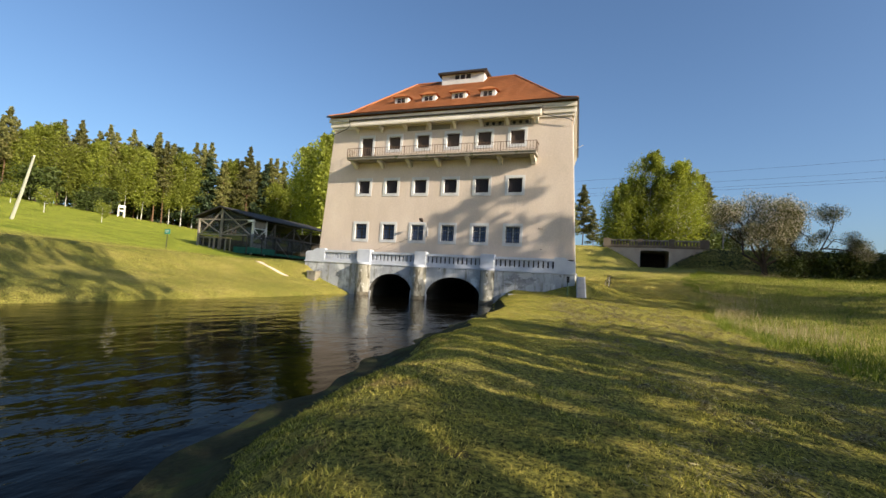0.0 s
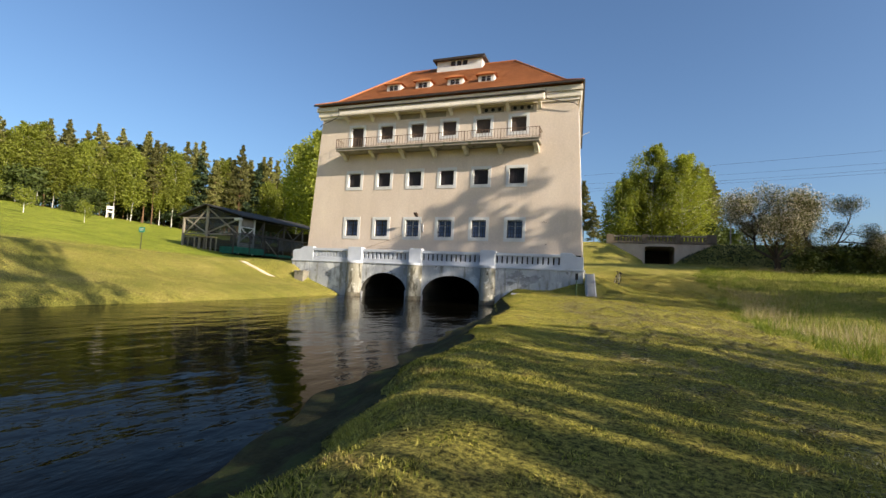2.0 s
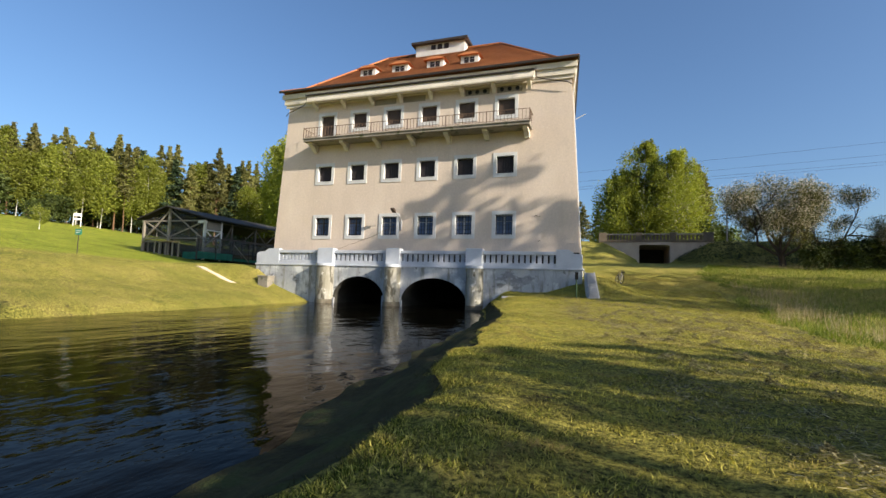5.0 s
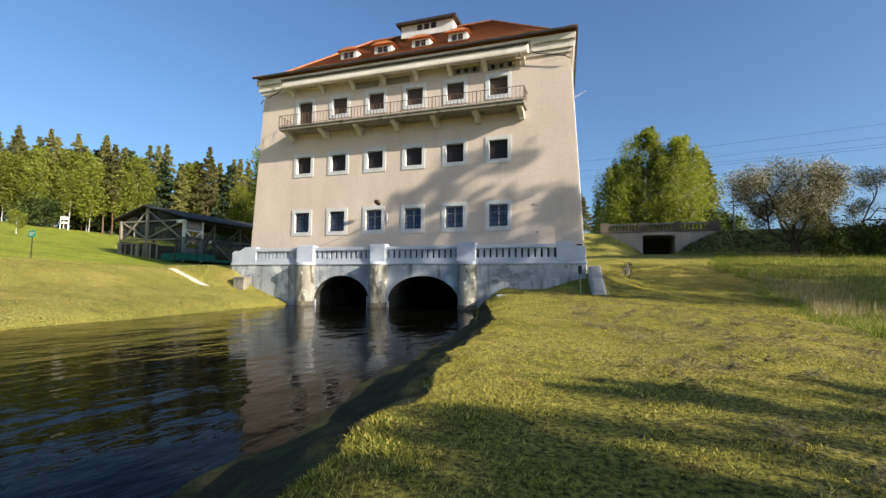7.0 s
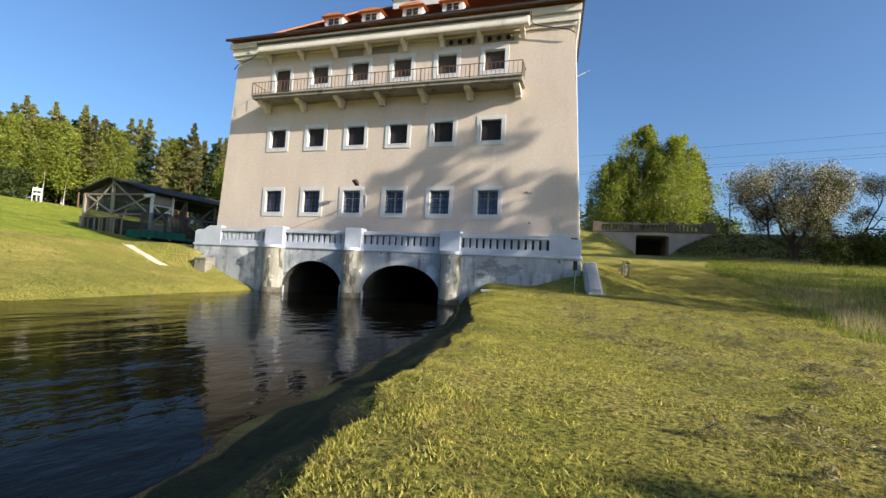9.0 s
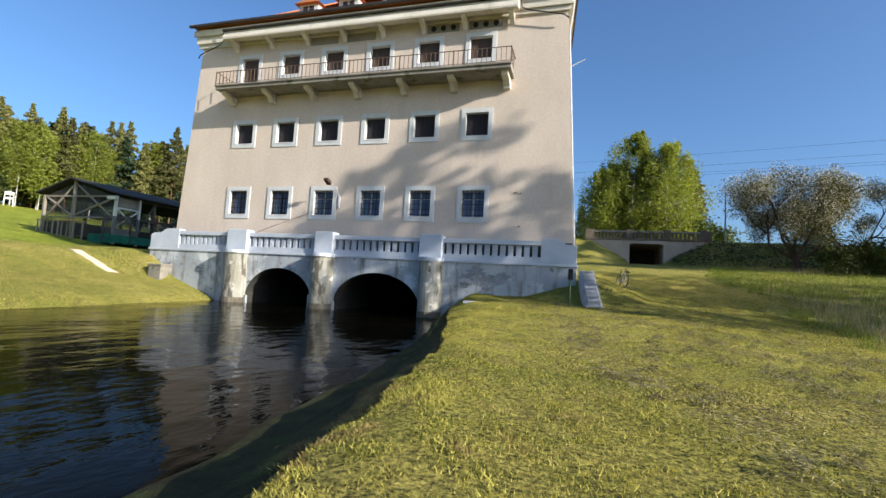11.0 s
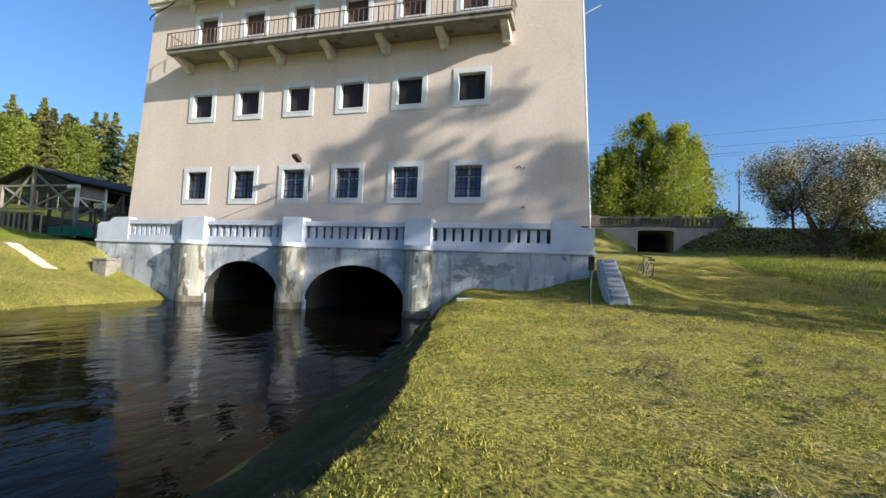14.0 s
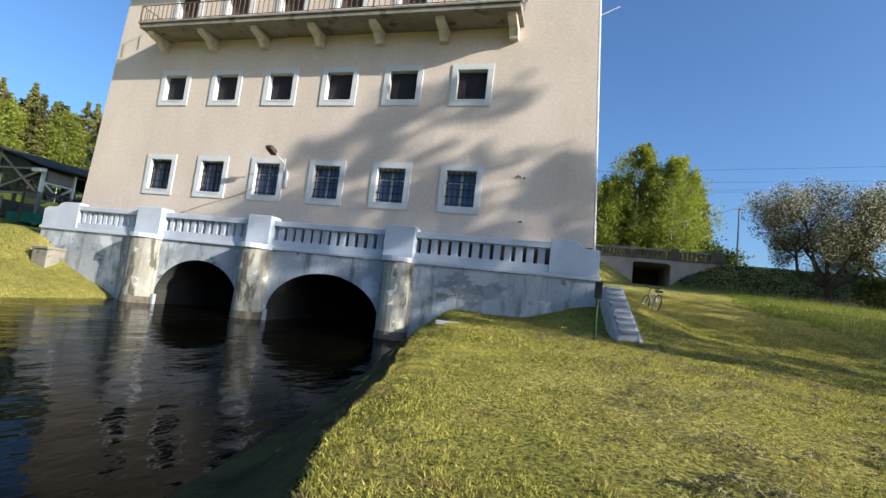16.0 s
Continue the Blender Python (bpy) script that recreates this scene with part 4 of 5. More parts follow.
def build_bicycle(x, y, turn):
    b = thing("bicycle", "grey mountain bicycle with black tyres standing on the grass", "bicycle")
    for k, wx in (("front", 0.53), ("rear", -0.52)):
        ring = [(wx + 0.33 * math.cos(a), 0, 0.34 + 0.33 * math.sin(a)) for a in [2 * math.pi * i / 24 for i in range(25)]]
        wheel = part("wheel", Shape().tube(ring, 0.026, 6), RUBBER, b)
        part("rim", Shape().tube([(wx + 0.29 * math.cos(a), 0, 0.34 + 0.29 * math.sin(a)) for a in [2 * math.pi * i / 24 for i in range(25)]], 0.012, 5), CHROME, wheel)
        sp = Shape()
        for i in range(12):
            a = 2 * math.pi * i / 12
            sp.tube([(wx, 0, 0.34), (wx + 0.29 * math.cos(a), 0, 0.34 + 0.29 * math.sin(a))], 0.003, 3)
        part("spokes", sp, CHROME, wheel)
    fr = Shape().tube([(-0.52, 0, 0.34), (-0.08, 0, 0.30), (0.38, 0, 0.78), (-0.20, 0, 0.80), (-0.52, 0, 0.34)], 0.02, 6).tube([(-0.08, 0, 0.30), (-0.24, 0, 0.92)], 0.018, 6)
    part("frame", fr, FRAME, b)
    part("fork", Shape().tube([(0.53, 0, 0.34), (0.40, 0, 0.74), (0.36, 0, 0.98)], 0.02, 6), TIN, b)
    part("handlebar", Shape().tube([(0.28, -0.30, 1.02), (0.36, -0.1, 1.0), (0.36, 0.1, 1.0), (0.28, 0.30, 1.02)], 0.015, 6), IRON, b)
    part("saddle", Shape().prism([(-0.36, -0.08), (-0.12, -0.03), (-0.10, 0.0), (-0.12, 0.03), (-0.36, 0.08)], "z", 0.92, 0.97), RUBBER, b, bevel=0.01)
    part("basket", Shape().box(-0.62, -0.36, -0.10, 0.10, 0.78, 0.86), IRON, b)
    b.matrix_basis = pose(x, y, height(x, y) + 0.01, 8, 0, turn)
    b.scale = (0.86, 0.86, 0.86)
    return b


build_bicycle(2.68, 3.0, 106)
outlet = thing("drain_outlet", "squat weathered concrete drain outlet on the bank", "drain", at=(-19.9, -1.05, 0))
part("body", Shape().box(-0.30, 0.50, -0.55, 0.14, 2.35, 3.30), MOSSY_CONCRETE, outlet, bevel=0.04)
part("lid", Shape().box(-0.34, 0.54, -0.59, 0.14, 3.30, 3.40), MOSSY_CONCRETE, outlet, bevel=0.02)
part("mouth", Shape().tube([(-0.36, -0.22, 2.98), (-0.28, -0.22, 2.98)], 0.2, 14), IRON, outlet, "dark round pipe mouth")

strip = tagged(new("bank_steps"), "narrow pale concrete steps down the grassy bank", "steps")
for i in range(26):
    t = (i + 0.5) / 26
    x, y = -25.1 + 3.6 * t, -1.9 - 0.5 * t
    part("slab", Shape().box(x - 0.085, x + 0.085, y - 0.27, y + 0.27, height(x, y) - 0.12, height(x, y) + 0.04), CONCRETE, strip, bevel=0.01)

sx, sy = -28.2, -8.0
sign = thing("bank_sign", "small green metal notice plate on a thin post", "sign", at=(sx, sy, height(sx, sy) - 0.05))
part("post", Shape().tube([(0, 0, 0), (0, 0, 1.6)], 0.03, 6), TIN, sign)
part("plate", Shape().box(-0.26, 0.30, -0.05, -0.025, 1.22, 1.58), surface("green_plate", [(0.3, (0.03, 0.20, 0.14)), (0.7, (0.05, 0.28, 0.20))], 4.0), sign, bevel=0.008)
part("writing", Shape().box(-0.18, 0.22, -0.056, -0.051, 1.44, 1.48).box(-0.18, 0.12, -0.056, -0.051, 1.34, 1.38), WHITE_WOOD, sign, "pale bars of writing")


slab = thing("stone_slab", "pale broken stone slab lying on the grass by the wall", "stone", at=(-2.75, -3.9, height(-2.75, -3.9) - 0.02))
part("slab", Shape().box(-0.30, 0.26, -0.09, 0.10, -0.05, 0.05), PALE_CONCRETE, slab, bevel=0.02)


# ---- range shed ----
def build_shed():
    xa, xb, ya, yb = -43.0, -35.0, 8.0, 24.0
    z0 = height(-39, 8) - 0.35
    ze, za, xr = 8.95, 10.15, -39.6
    s = thing("open_shed", "open timber shed with a black felt roof and wire netting", "shed")
    t = 0.12
    part("roof", Shape().add([(xa - 0.5, ya - 0.5, ze - 0.05), (xr, ya - 0.5, za), (xb + 0.6, ya - 0.5, ze - 0.12), (xa - 0.5, yb, ze - 0.05), (xr, yb, za), (xb + 0.6, yb, ze - 0.12),
                              (xa - 0.5, ya - 0.5, ze - 0.05 + t), (xr, ya - 0.5, za + t), (xb + 0.6, ya - 0.5, ze - 0.12 + t), (xa - 0.5, yb, ze - 0.05 + t), (xr, yb, za + t), (xb + 0.6, yb, ze - 0.12 + t)],
                             [(0, 1, 4, 3), (1, 2, 5, 4), (6, 9, 10, 7), (7, 10, 11, 8), (0, 6, 7, 1), (1, 7, 8, 2), (3, 4, 10, 9), (4, 5, 11, 10), (0, 3, 9, 6), (2, 8, 11, 5)]), FELT, s, "black felt roof")
    for x, ztop in ((xa, ze - 0.1), (xr, za - 0.1), (xb, ze - 0.15)):
        part("post", Shape().box(x - 0.1, x + 0.1, ya - 0.1, ya + 0.1, z0, ztop), TIMBER if x != xb else WHITE_WOOD, s)
    for y in (11.5, 15.0, 18.5, 22.0):
        for x in (xa, xb):
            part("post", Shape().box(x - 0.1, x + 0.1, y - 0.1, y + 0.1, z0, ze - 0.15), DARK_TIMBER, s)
    for a, b in (((xa, ya, 7.0), (xb, ya, 7.0)), ((xa, ya, ze - 0.2), (xb, ya, ze - 0.2)), ((xa + 0.4, ya, 7.1), (xr, ya, za - 0.3)), ((xr, ya, za - 0.3), (xb - 0.4, ya, 7.1)), ((xa, ya, 8.8), (xr, ya, 7.1)), ((xb, ya, 8.7), (xr, ya, 7.1)),
                 ((xb, ya + 2.1, 6.0), (xb, ya + 3.5, 8.6)), ((xb, ya + 3.5, 5.8), (xb, ya + 7, 8.6)), ((xb, ya + 7, 5.8), (xb, ya + 10.5, 8.6)), ((xb, ya + 10.5, 5.8), (xb, ya + 7, 8.6)),
                 ((xb, ya, 7.2), (xb, yb, 7.2)), ((xb, ya, ze - 0.25), (xb, yb, ze - 0.25))):
        # front gable timbers grey, those of the long side darker
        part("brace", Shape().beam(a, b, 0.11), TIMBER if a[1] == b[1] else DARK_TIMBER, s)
    part("netting", Shape().prism([(xa + 0.1, z0 + 0.2), (xb - 0.1, z0 + 0.2), (xb - 0.1, ze - 0.2), (xr, za - 0.1), (xa + 0.1, ze - 0.1)], "y", ya + 0.13, ya + 0.135), NET, s, "grey wire netting")
    zf = height(-39, 9) + 0.12
    # dark floor added over the grass to stand for the shade indoors
    part("floor", Shape().box(xa + 0.15, xb - 0.15, ya + 0.15, yb - 0.15, zf - 0.6, zf), SHADE_EARTH, s, "dark floor added for the shade inside the shed")
    part("white_panel", Shape().box(xb - 0.03, xb + 0.02, ya + 0.12, ya + 2.0, z0 + 0.25, z0 + 1.25), WHITE_WOOD, s, "white board panel")
    part("post", Shape().box(xb - 0.08, xb + 0.08, ya + 2.0, ya + 2.16, z0, ze - 0.15), WHITE_WOOD, s)
    part("grey_panel", Shape().box(xb - 0.04, xb + 0.03, ya + 0.25, ya + 1.95, 7.95, 8.65), TIMBER, s, "grey board panel")
    for a, c in ((6.3, 7.8), (7.8, 6.3)):
        part("brace", Shape().beam((xb, ya + 0.1, a), (xb, ya + 2.05, c), 0.1), WHITE_WOOD, s)
    part("rail", Shape().box(xb - 0.06, xb + 0.06, ya + 0.1, ya + 2.0, 7.78, 7.9), WHITE_WOOD, s)
    for i in range(5):
        y = ya - 1.2 + i * 2.3
        part("green_panel", Shape().box(xb + 0.48, xb + 0.52, y, y + 2.2, z0 + 0.1, z0 + (0.75 if i < 2 else 0.35)), GREEN, s, "green sheet at the foot of the fence")
        part("fence_netting", Shape().box(xb + 0.495, xb + 0.505, y, y + 2.2, z0 + 0.75, z0 + 2.1), NET, s, "grey wire netting")
        part("fence_post", Shape().box(xb + 0.45, xb + 0.55, y - 0.1, y, z0, z0 + 2.15), TIN, s)
    part("fence_rail", Shape().box(xb + 0.46, xb + 0.54, ya - 1.3, ya + 10.3, z0 + 2.12, z0 + 2.18), TIN, s)
    part("fence_brace", Shape().beam((xb + 0.58, ya + 3.4, z0 + 1.7), (xb + 0.58, ya + 5.6, z0 + 0.1), 0.06), TIMBER, s)
    # boards added at back and far side, dark so the inside looks dark
    for i in range(8):
        w = (xb - xa) / 8
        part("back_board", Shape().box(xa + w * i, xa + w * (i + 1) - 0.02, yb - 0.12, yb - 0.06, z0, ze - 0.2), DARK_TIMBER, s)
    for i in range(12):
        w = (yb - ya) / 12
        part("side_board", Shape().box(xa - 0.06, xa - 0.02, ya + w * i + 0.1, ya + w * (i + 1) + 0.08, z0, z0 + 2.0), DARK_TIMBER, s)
    part("green_panel", Shape().box(xb - 2.2, xb + 0.3, ya - 0.35, ya - 0.31, z0 + 0.05, z0 + 0.75), GREEN, s)
    return s, z0


shed, SHED_Z = build_shed()
for x0, label in ((-41.6, "rough timber bench with a plank top"), (-39.3, "rough timber bench with a yellow plank top")):
    be = thing("work_bench", label, "bench", at=(x0, 7.0, SHED_Z))
    part("top", Shape().box(0, 2.0, -0.40, 0.40, 1.62, 1.70), TIMBER if x0 < -40 else surface("fresh_plank", [(0.3, (0.34, 0.24, 0.12)), (0.7, (0.46, 0.33, 0.17))], 3.0), be)
    for x in (0.1, 1.8):
        for y in (-0.38, 0.30):
            part("leg", Shape().box(x, x + 0.10, y, y + 0.09, 0, 1.62), TIMBER, be)
fl = thing("flood_lamp", "white floodlight under the shed corner", "lamp", at=(-35.0, 7.75, 8.55))
part("head", Shape().box(-0.3, 0.5, -0.35, 0.05, -0.12, 0.1), WHITE_WOOD, fl, bevel=0.03)
part("stem", Shape().box(0.05, 0.12, 0.0, 0.2, -0.05, 0.02), TIN, fl)


# ---- road bridge ----
def build_bridge():
    b = thing("road_bridge", "old concrete road bridge with a baluster parapet over a dark passage", "bridge")
    y, deck = 40.0, 9.9
    part("wing_wall", Shape().box(0.9, 6.0, y, y + 0.8, 6.2, deck), CONCRETE, b)
    part("wing_wall", Shape().box(9.75, 14.8, y, y + 0.8, 6.2, deck), CONCRETE, b)
    part("girder", Shape().prism([(6.0, deck), (6.0, 9.45), (6.35, 9.75 - 0.2), (9.4, 9.55), (9.75, 9.35), (9.75, deck)], "y", y - 0.06, y + 8), CONCRETE, b)
    part("inner_wall", Shape().box(5.6, 6.0, y + 0.8, y + 8, 6.2, deck), CONCRETE, b)
    part("inner_wall", Shape().box(9.75, 10.2, y + 0.8, y + 8, 6.2, deck), CONCRETE, b)
    # dark wall added to block the passage and stand for its shade
    part("end_wall", Shape().box(5.6, 10.2, y + 7.6, y + 8, 6.2, deck), TUNNEL, b)
    part("deck_edge", Shape().box(0.9, 14.8, y - 0.12, y + 0.5, deck, deck + 0.16), PARAPET, b, bevel=0.02)
    z0, z1 = deck + 0.16, 11.05
    part("far_parapet", Shape().box(0.9, 14.8, y + 7.6, y + 7.9, deck, z1), PARAPET, b)
    xs = [0.9, 1.9, 5.55, 6.35, 9.70, 10.45, 13.55, 14.75]
    for a, c in zip(xs[::2], xs[1::2]):
        part("parapet_post", Shape().box(a, c, y - 0.14, y + 0.35, z0, z1 + 0.14), PARAPET, b, bevel=0.03)
    me = Shape().box(-0.13, 0.13, -0.1, 0.1, 0, 0.80).box(-0.085, 0.085, -0.13, 0.13, 0.12, 0.66).mesh("baluster", PARAPET)
    for a, c in zip(xs[1::2], xs[2::2]):
        part("parapet_rail", Shape().box(a, c, y - 0.1, y + 0.3, z1 - 0.2, z1), MOSSY_CONCRETE, b, bevel=0.02)
        n = int((c - a) / 0.40)
        for i in range(n):
            part("baluster", me, PARAPET, b, at=(a + (c - a) * (i + 0.5) / n, y + 0.1, z0))
    return b


build_bridge()

# ---- power line ----
px, py = 17.1, 44.0
pole = thing("power_pole", "grey wooden power pole with a crossbar", "pole", at=(px, py, height(px, py) - 0.3))
part("shaft", Shape().tube([(0, 0, 0), (0, 0, 7.4)], [0.11, 0.075], 8), MOSSY_CONCRETE, pole)
part("crossbar", Shape().box(-0.5, 0.5, -0.05, 0.05, 7.0, 7.12), TIMBER, pole)
def sagging(a, b, sag, n=14):
    a, b = Vector(a), Vector(b)
    return [tuple(a.lerp(b, i / n) - Vector((0, 0, sag * 4 * (i / n) * (1 - i / n)))) for i in range(n + 1)]


for a, b, sag in (((-60, 52, 20.5), (90, 48, 28.0), 1.2), ((-60, 53, 19.6), (90, 49, 26.2), 1.2), ((-60, 54, 19.0), (90, 50, 25.4), 1.2), ((-60, 51, 18.0), (90, 47, 24.3), 1.2)):
    tagged(part("power_line", Shape().tube(sagging(a, b, sag), 0.014, 4), TIN), "thin dark power cable across the sky", "cable", "power lines")
tagged(part("power_line", Shape().tube(sagging((px - 0.4, py, 17.1 - 0.2), (4, 60, 15), 0.5), 0.02, 4), TIN), "thin dark cable from the pole", "cable", "power lines")
lean = thing("leaning_pole", "pale weathered pole leaning over the meadow", "pole", at=(-42.0, -10.4, height(-42, -10.4) - 0.2))
part("shaft", Shape().tube([(-0.8, 0, 0), (1.6, -0.7, 2.4), (4.1, -1.5, 4.9)], [0.13, 0.11, 0.07], 8), WHITE_WOOD, lean)

cx, cy = -104.6, 41.5
seat = thing("high_seat", "white wooden lookout seat on tall legs", "chair", at=(cx, cy, height(cx, cy)))
seat.scale = (0.65, 0.65, 0.72)
seat.rotation_euler = (0, 0, radians(58))
for x in (-1.0, 1.0):
    for y in (-0.6, 0.6):
        part("leg", Shape().box(x - 0.11, x + 0.11, y - 0.1, y + 0.1, 0, 3.9 if y > 0 else 2.0), WHITE_WOOD, seat)
part("seat", Shape().box(-1.1, 1.1, -0.7, 0.7, 1.85, 2.05), WHITE_WOOD, seat)
part("backrest", Shape().box(-1.1, 1.1, 0.5, 0.65, 3.1, 3.9).box(-1.1, 1.1, 0.5, 0.65, 2.05, 2.4), WHITE_WOOD, seat)


# ---- trees ----
def twig_cloud(rng, centres, radii, count, size, droop=0.0, flat=0.6, sides=4, layer=1.0):
    """Corners of small four-sided leaves scattered round centres."""
    k = rng.randint(0, len(centres), count)
    off = rng.normal(size=(count, 3))
    off *= (np.minimum(1.0, 1.7 / np.linalg.norm(off, axis=1)) * radii[k] * 0.5)[:, None]
    off[:, 2] *= layer
    p = centres[k] + off
    p[:, 2] -= droop * np.abs(rng.normal(size=count)) * radii[k]
    a = rng.normal(size=(count, 3))
    a[:, 2] *= flat
    a /= np.linalg.norm(a, axis=1)[:, None]
    b = np.cross(a, rng.normal(size=(count, 3)))
    b /= np.linalg.norm(b, axis=1)[:, None]
    s = (size * (0.6 + 0.8 * rng.rand(count)))[:, None]
    a, b = a * s, b * s * 0.55
    return np.stack([p - a, p - b, p + a, p + b] if sides == 4 else [p - a, p - b * 1.4, p + a + b], 1)


def grow(rng, height_, spread, first, limbs, profile, rise, bend=0.06, trunk=0.02, sub=3, sides=6, limb=0.45):
    """Trunk and limbs of a tree, with the points where twigs sit. profile: the reach of limbs by height above the first."""
    s, centres, radii = Shape(), [], []
    pts = [Vector((0, 0, -0.4))]
    n = 8
    lean = Vector((rng.normal() * bend, rng.normal() * bend, 0)) * height_ * 0.3
    for i in range(1, n + 1):
        t = i / n
        pts.append(Vector((lean.x * t + rng.normal() * bend * height_ * 0.08, lean.y * t + rng.normal() * bend * height_ * 0.08, height_ * t * 0.97)))
    r0 = trunk * height_
    s.tube(pts, [r0 * (1.25 if i == 0 else 1 - 0.9 * (i / n)) for i in range(n + 1)], sides + 2)
    for j in range(limbs):
        t = first + (1 - first) * (j + rng.rand()) / limbs
        u = (t - first) / (1 - first)
        i = min(n - 1, int(t * n))
        base = pts[i].lerp(pts[i + 1], t * n - i)
        ang = j * 2.4 + rng.normal() * 0.4
        reach = spread * profile(u) * (0.75 + 0.5 * rng.rand())
        d = Vector((math.cos(ang), math.sin(ang), rise(u) + rng.normal() * 0.12))
        mid = base + d * reach * 0.5 + Vector((0, 0, 0.03 * reach))
        tip = base + d * reach + Vector((0, 0, rng.normal() * 0.1 * reach))
        rl = max(0.015, r0 * (1 - 0.85 * t) * limb)
        s.tube([base, mid, tip], [rl, rl * 0.65, rl * 0.2], sides - 1 if sides > 4 else 3)
        for q in range(sub):
            f = 0.35 + 0.65 * (q + rng.rand()) / sub
            c = base.lerp(tip, f) + Vector(rng.normal(size=3)) * reach * 0.16
            if sub > 3:
                s.tube([base.lerp(tip, f * 0.8), c], [rl * 0.35, rl * 0.1], 3)
            centres.append(tuple(c))
            radii.append(reach * (0.32 + 0.15 * rng.rand()) + 0.15)
    centres.append((pts[-1].x, pts[-1].y, height_ * 0.98))
    radii.append(spread * 0.15 + 0.2)
    return s, np.array(centres), np.array(radii)


def make_tree(name, label, seed, height_, spread, first, limbs, profile, rise, bark, leaf, leaves, size, category="tree", group="", droop=0.0, bend=0.06, trunk=0.018, sub=3, extra=None, sides=6, corners=4, tight=1.0, layer=1.0, limb=0.45):
    rng = np.random.RandomState(seed)
    s, c, r = grow(rng, height_, spread, first, limbs, profile, rise, bend, trunk, sub, sides, limb)
    tree = thing(name, label, category, group)
    part("trunk", s, bark, tree)
    part("crown", cards("crown", twig_cloud(rng, c, r * tight, leaves, size, droop, 0.6, corners, layer), corners, leaf), leaf, tree)
    if extra:
        m2, n2, size2 = extra
        part("blossom", cards("blossom", twig_cloud(rng, c, r * 1.1 * tight, n2, size2, droop), 4, m2), m2, tree, "white blossom")
    return tree


pine_profile = lambda u: (0.72 + 0.5 * u) * (1 - u) ** 0.95 + 0.05
spruce_profile = lambda u: (1 - u) ** 0.9 + 0.05
birch_profile = lambda u: math.sin(math.pi * min(1, 0.18 + 0.80 * u)) ** 0.7 * 0.95 + 0.08
round_profile = lambda u: math.sin(math.pi * (0.22 + 0.7 * u)) ** 0.6 + 0.1

kinds = {
    "pine": [make_tree("pine_tree", "tall pine with a bare reddish trunk and a dark crown", 10 + i, 20 + 1.0 * i, 2.6, 0.40, 64, pine_profile, lambda u: 0.05 + 0.5 * u, PINE_BARK, PINE, 6400, 0.21, group="forest edge", corners=3, tight=0.85, layer=0.5, bend=0.03, trunk=0.0065, sides=5) for i in range(3)],
    "spruce": [make_tree("spruce_tree", "dark pointed spruce at the forest edge", 20 + i, 19 + 2 * i, 3.4, 0.08, 50, spruce_profile, lambda u: -0.12 + 0.2 * u, BARK, SPRUCE, 4200, 0.36, group="forest edge", corners=3, layer=0.5, bend=0.01, trunk=0.009, sides=5) for i in range(2)],
    "birch": [make_tree("birch_tree", "birch in fresh yellow-green leaf with a white trunk", 30 + i, 15.5 + 1.5 * i, 2.8, 0.33, 40, birch_profile, lambda u: 0.35 + 0.5 * u, BIRCH_BARK, BIRCH, 6200, 0.22, group="forest edge", corners=3, droop=1.1, bend=0.04, trunk=0.0055, sides=5) for i in range(3)],
}
rng = np.random.RandomState(77)
FIRST_USE = {}


def plant(kind, i, x, y, scale=1.0, squash=1.0):
    t = kinds[kind][i % len(kinds[kind])]
    m = pose(x, y, height(x, y) - 0.2, 0, 0, float(rng.rand() * 360))
    if FIRST_USE.setdefault(t.name, True):
        FIRST_USE[t.name] = False
        t.matrix_basis = m
        t.scale = (scale * squash, scale * squash, scale)
    else:
        c = copy_thing(t, m)
        c.scale = (scale * squash, scale * squash, scale)


edge = [(-175, 12), (-135, 31), (-108, 46), (-92, 62), (-76, 84), (-60, 104), (-40, 124)]
for row in range(3):
    for k in range(len(edge) - 1):
        (ax, ay), (bx, by) = edge[k], edge[k + 1]
        length = math.hypot(bx - ax, by - ay)
        n = int(length / (2.5 if row < 2 else 4.0))
        nx, ny = -(by - ay) / length, (bx - ax) / length
        for i in range(n):
            t = (i + rng.rand()) / n
            back = row * 4.5 + rng.rand() * 3.5
            x, y = ax + (bx - ax) * t + nx * back, ay + (by - ay) * t + ny * back
            u = rng.rand()
            birchy = 0.42 if row == 0 else 0.2
            kind = "birch" if u < birchy + (0.25 if k >= 3 else 0) else ("spruce" if u > (0.94 if row < 2 else 0.6) else "pine")
            plant(kind, rng.randint(3), x, y, (0.92 + 0.035 * k) * (0.98 + 0.14 * rng.rand()) * (1.02 if kind == "birch" and row == 0 else 1.0), 1.05)
# birches behind the shed and beside the mill
for x, y, s_ in ((-62, 52, 1.15), (-57, 58, 1.1), (-52, 44, 1.25), (-48, 40, 1.15), (-45, 47, 1.2), (-41, 52, 1.1), (-55, 66, 1.2), (-49, 70, 1.1), (-38, 60, 1.2), (-66, 64, 1.2)):
    plant("birch", rng.randint(3), x, y, s_ * 1.2, 0.9)
for x, y, s_ in ((-70, 74, 1.1), (-60, 78, 1.15), (-50, 84, 1.15), (-43, 74, 1.1)):
    plant("pine", rng.randint(3), x, y, s_)
# dark pines beyond the bridge
for x, y, s_ in ((-9, 88, 0.85), (-6, 92, 0.95), (-3, 84, 0.62), (0, 90, 0.66), (3, 88, 0.7), (-12, 95, 0.9), (17, 66, 0.85), (19, 70, 0.8), (15, 72, 0.9)):
    plant("pine", rng.randint(3), x, y, s_, 1.3)

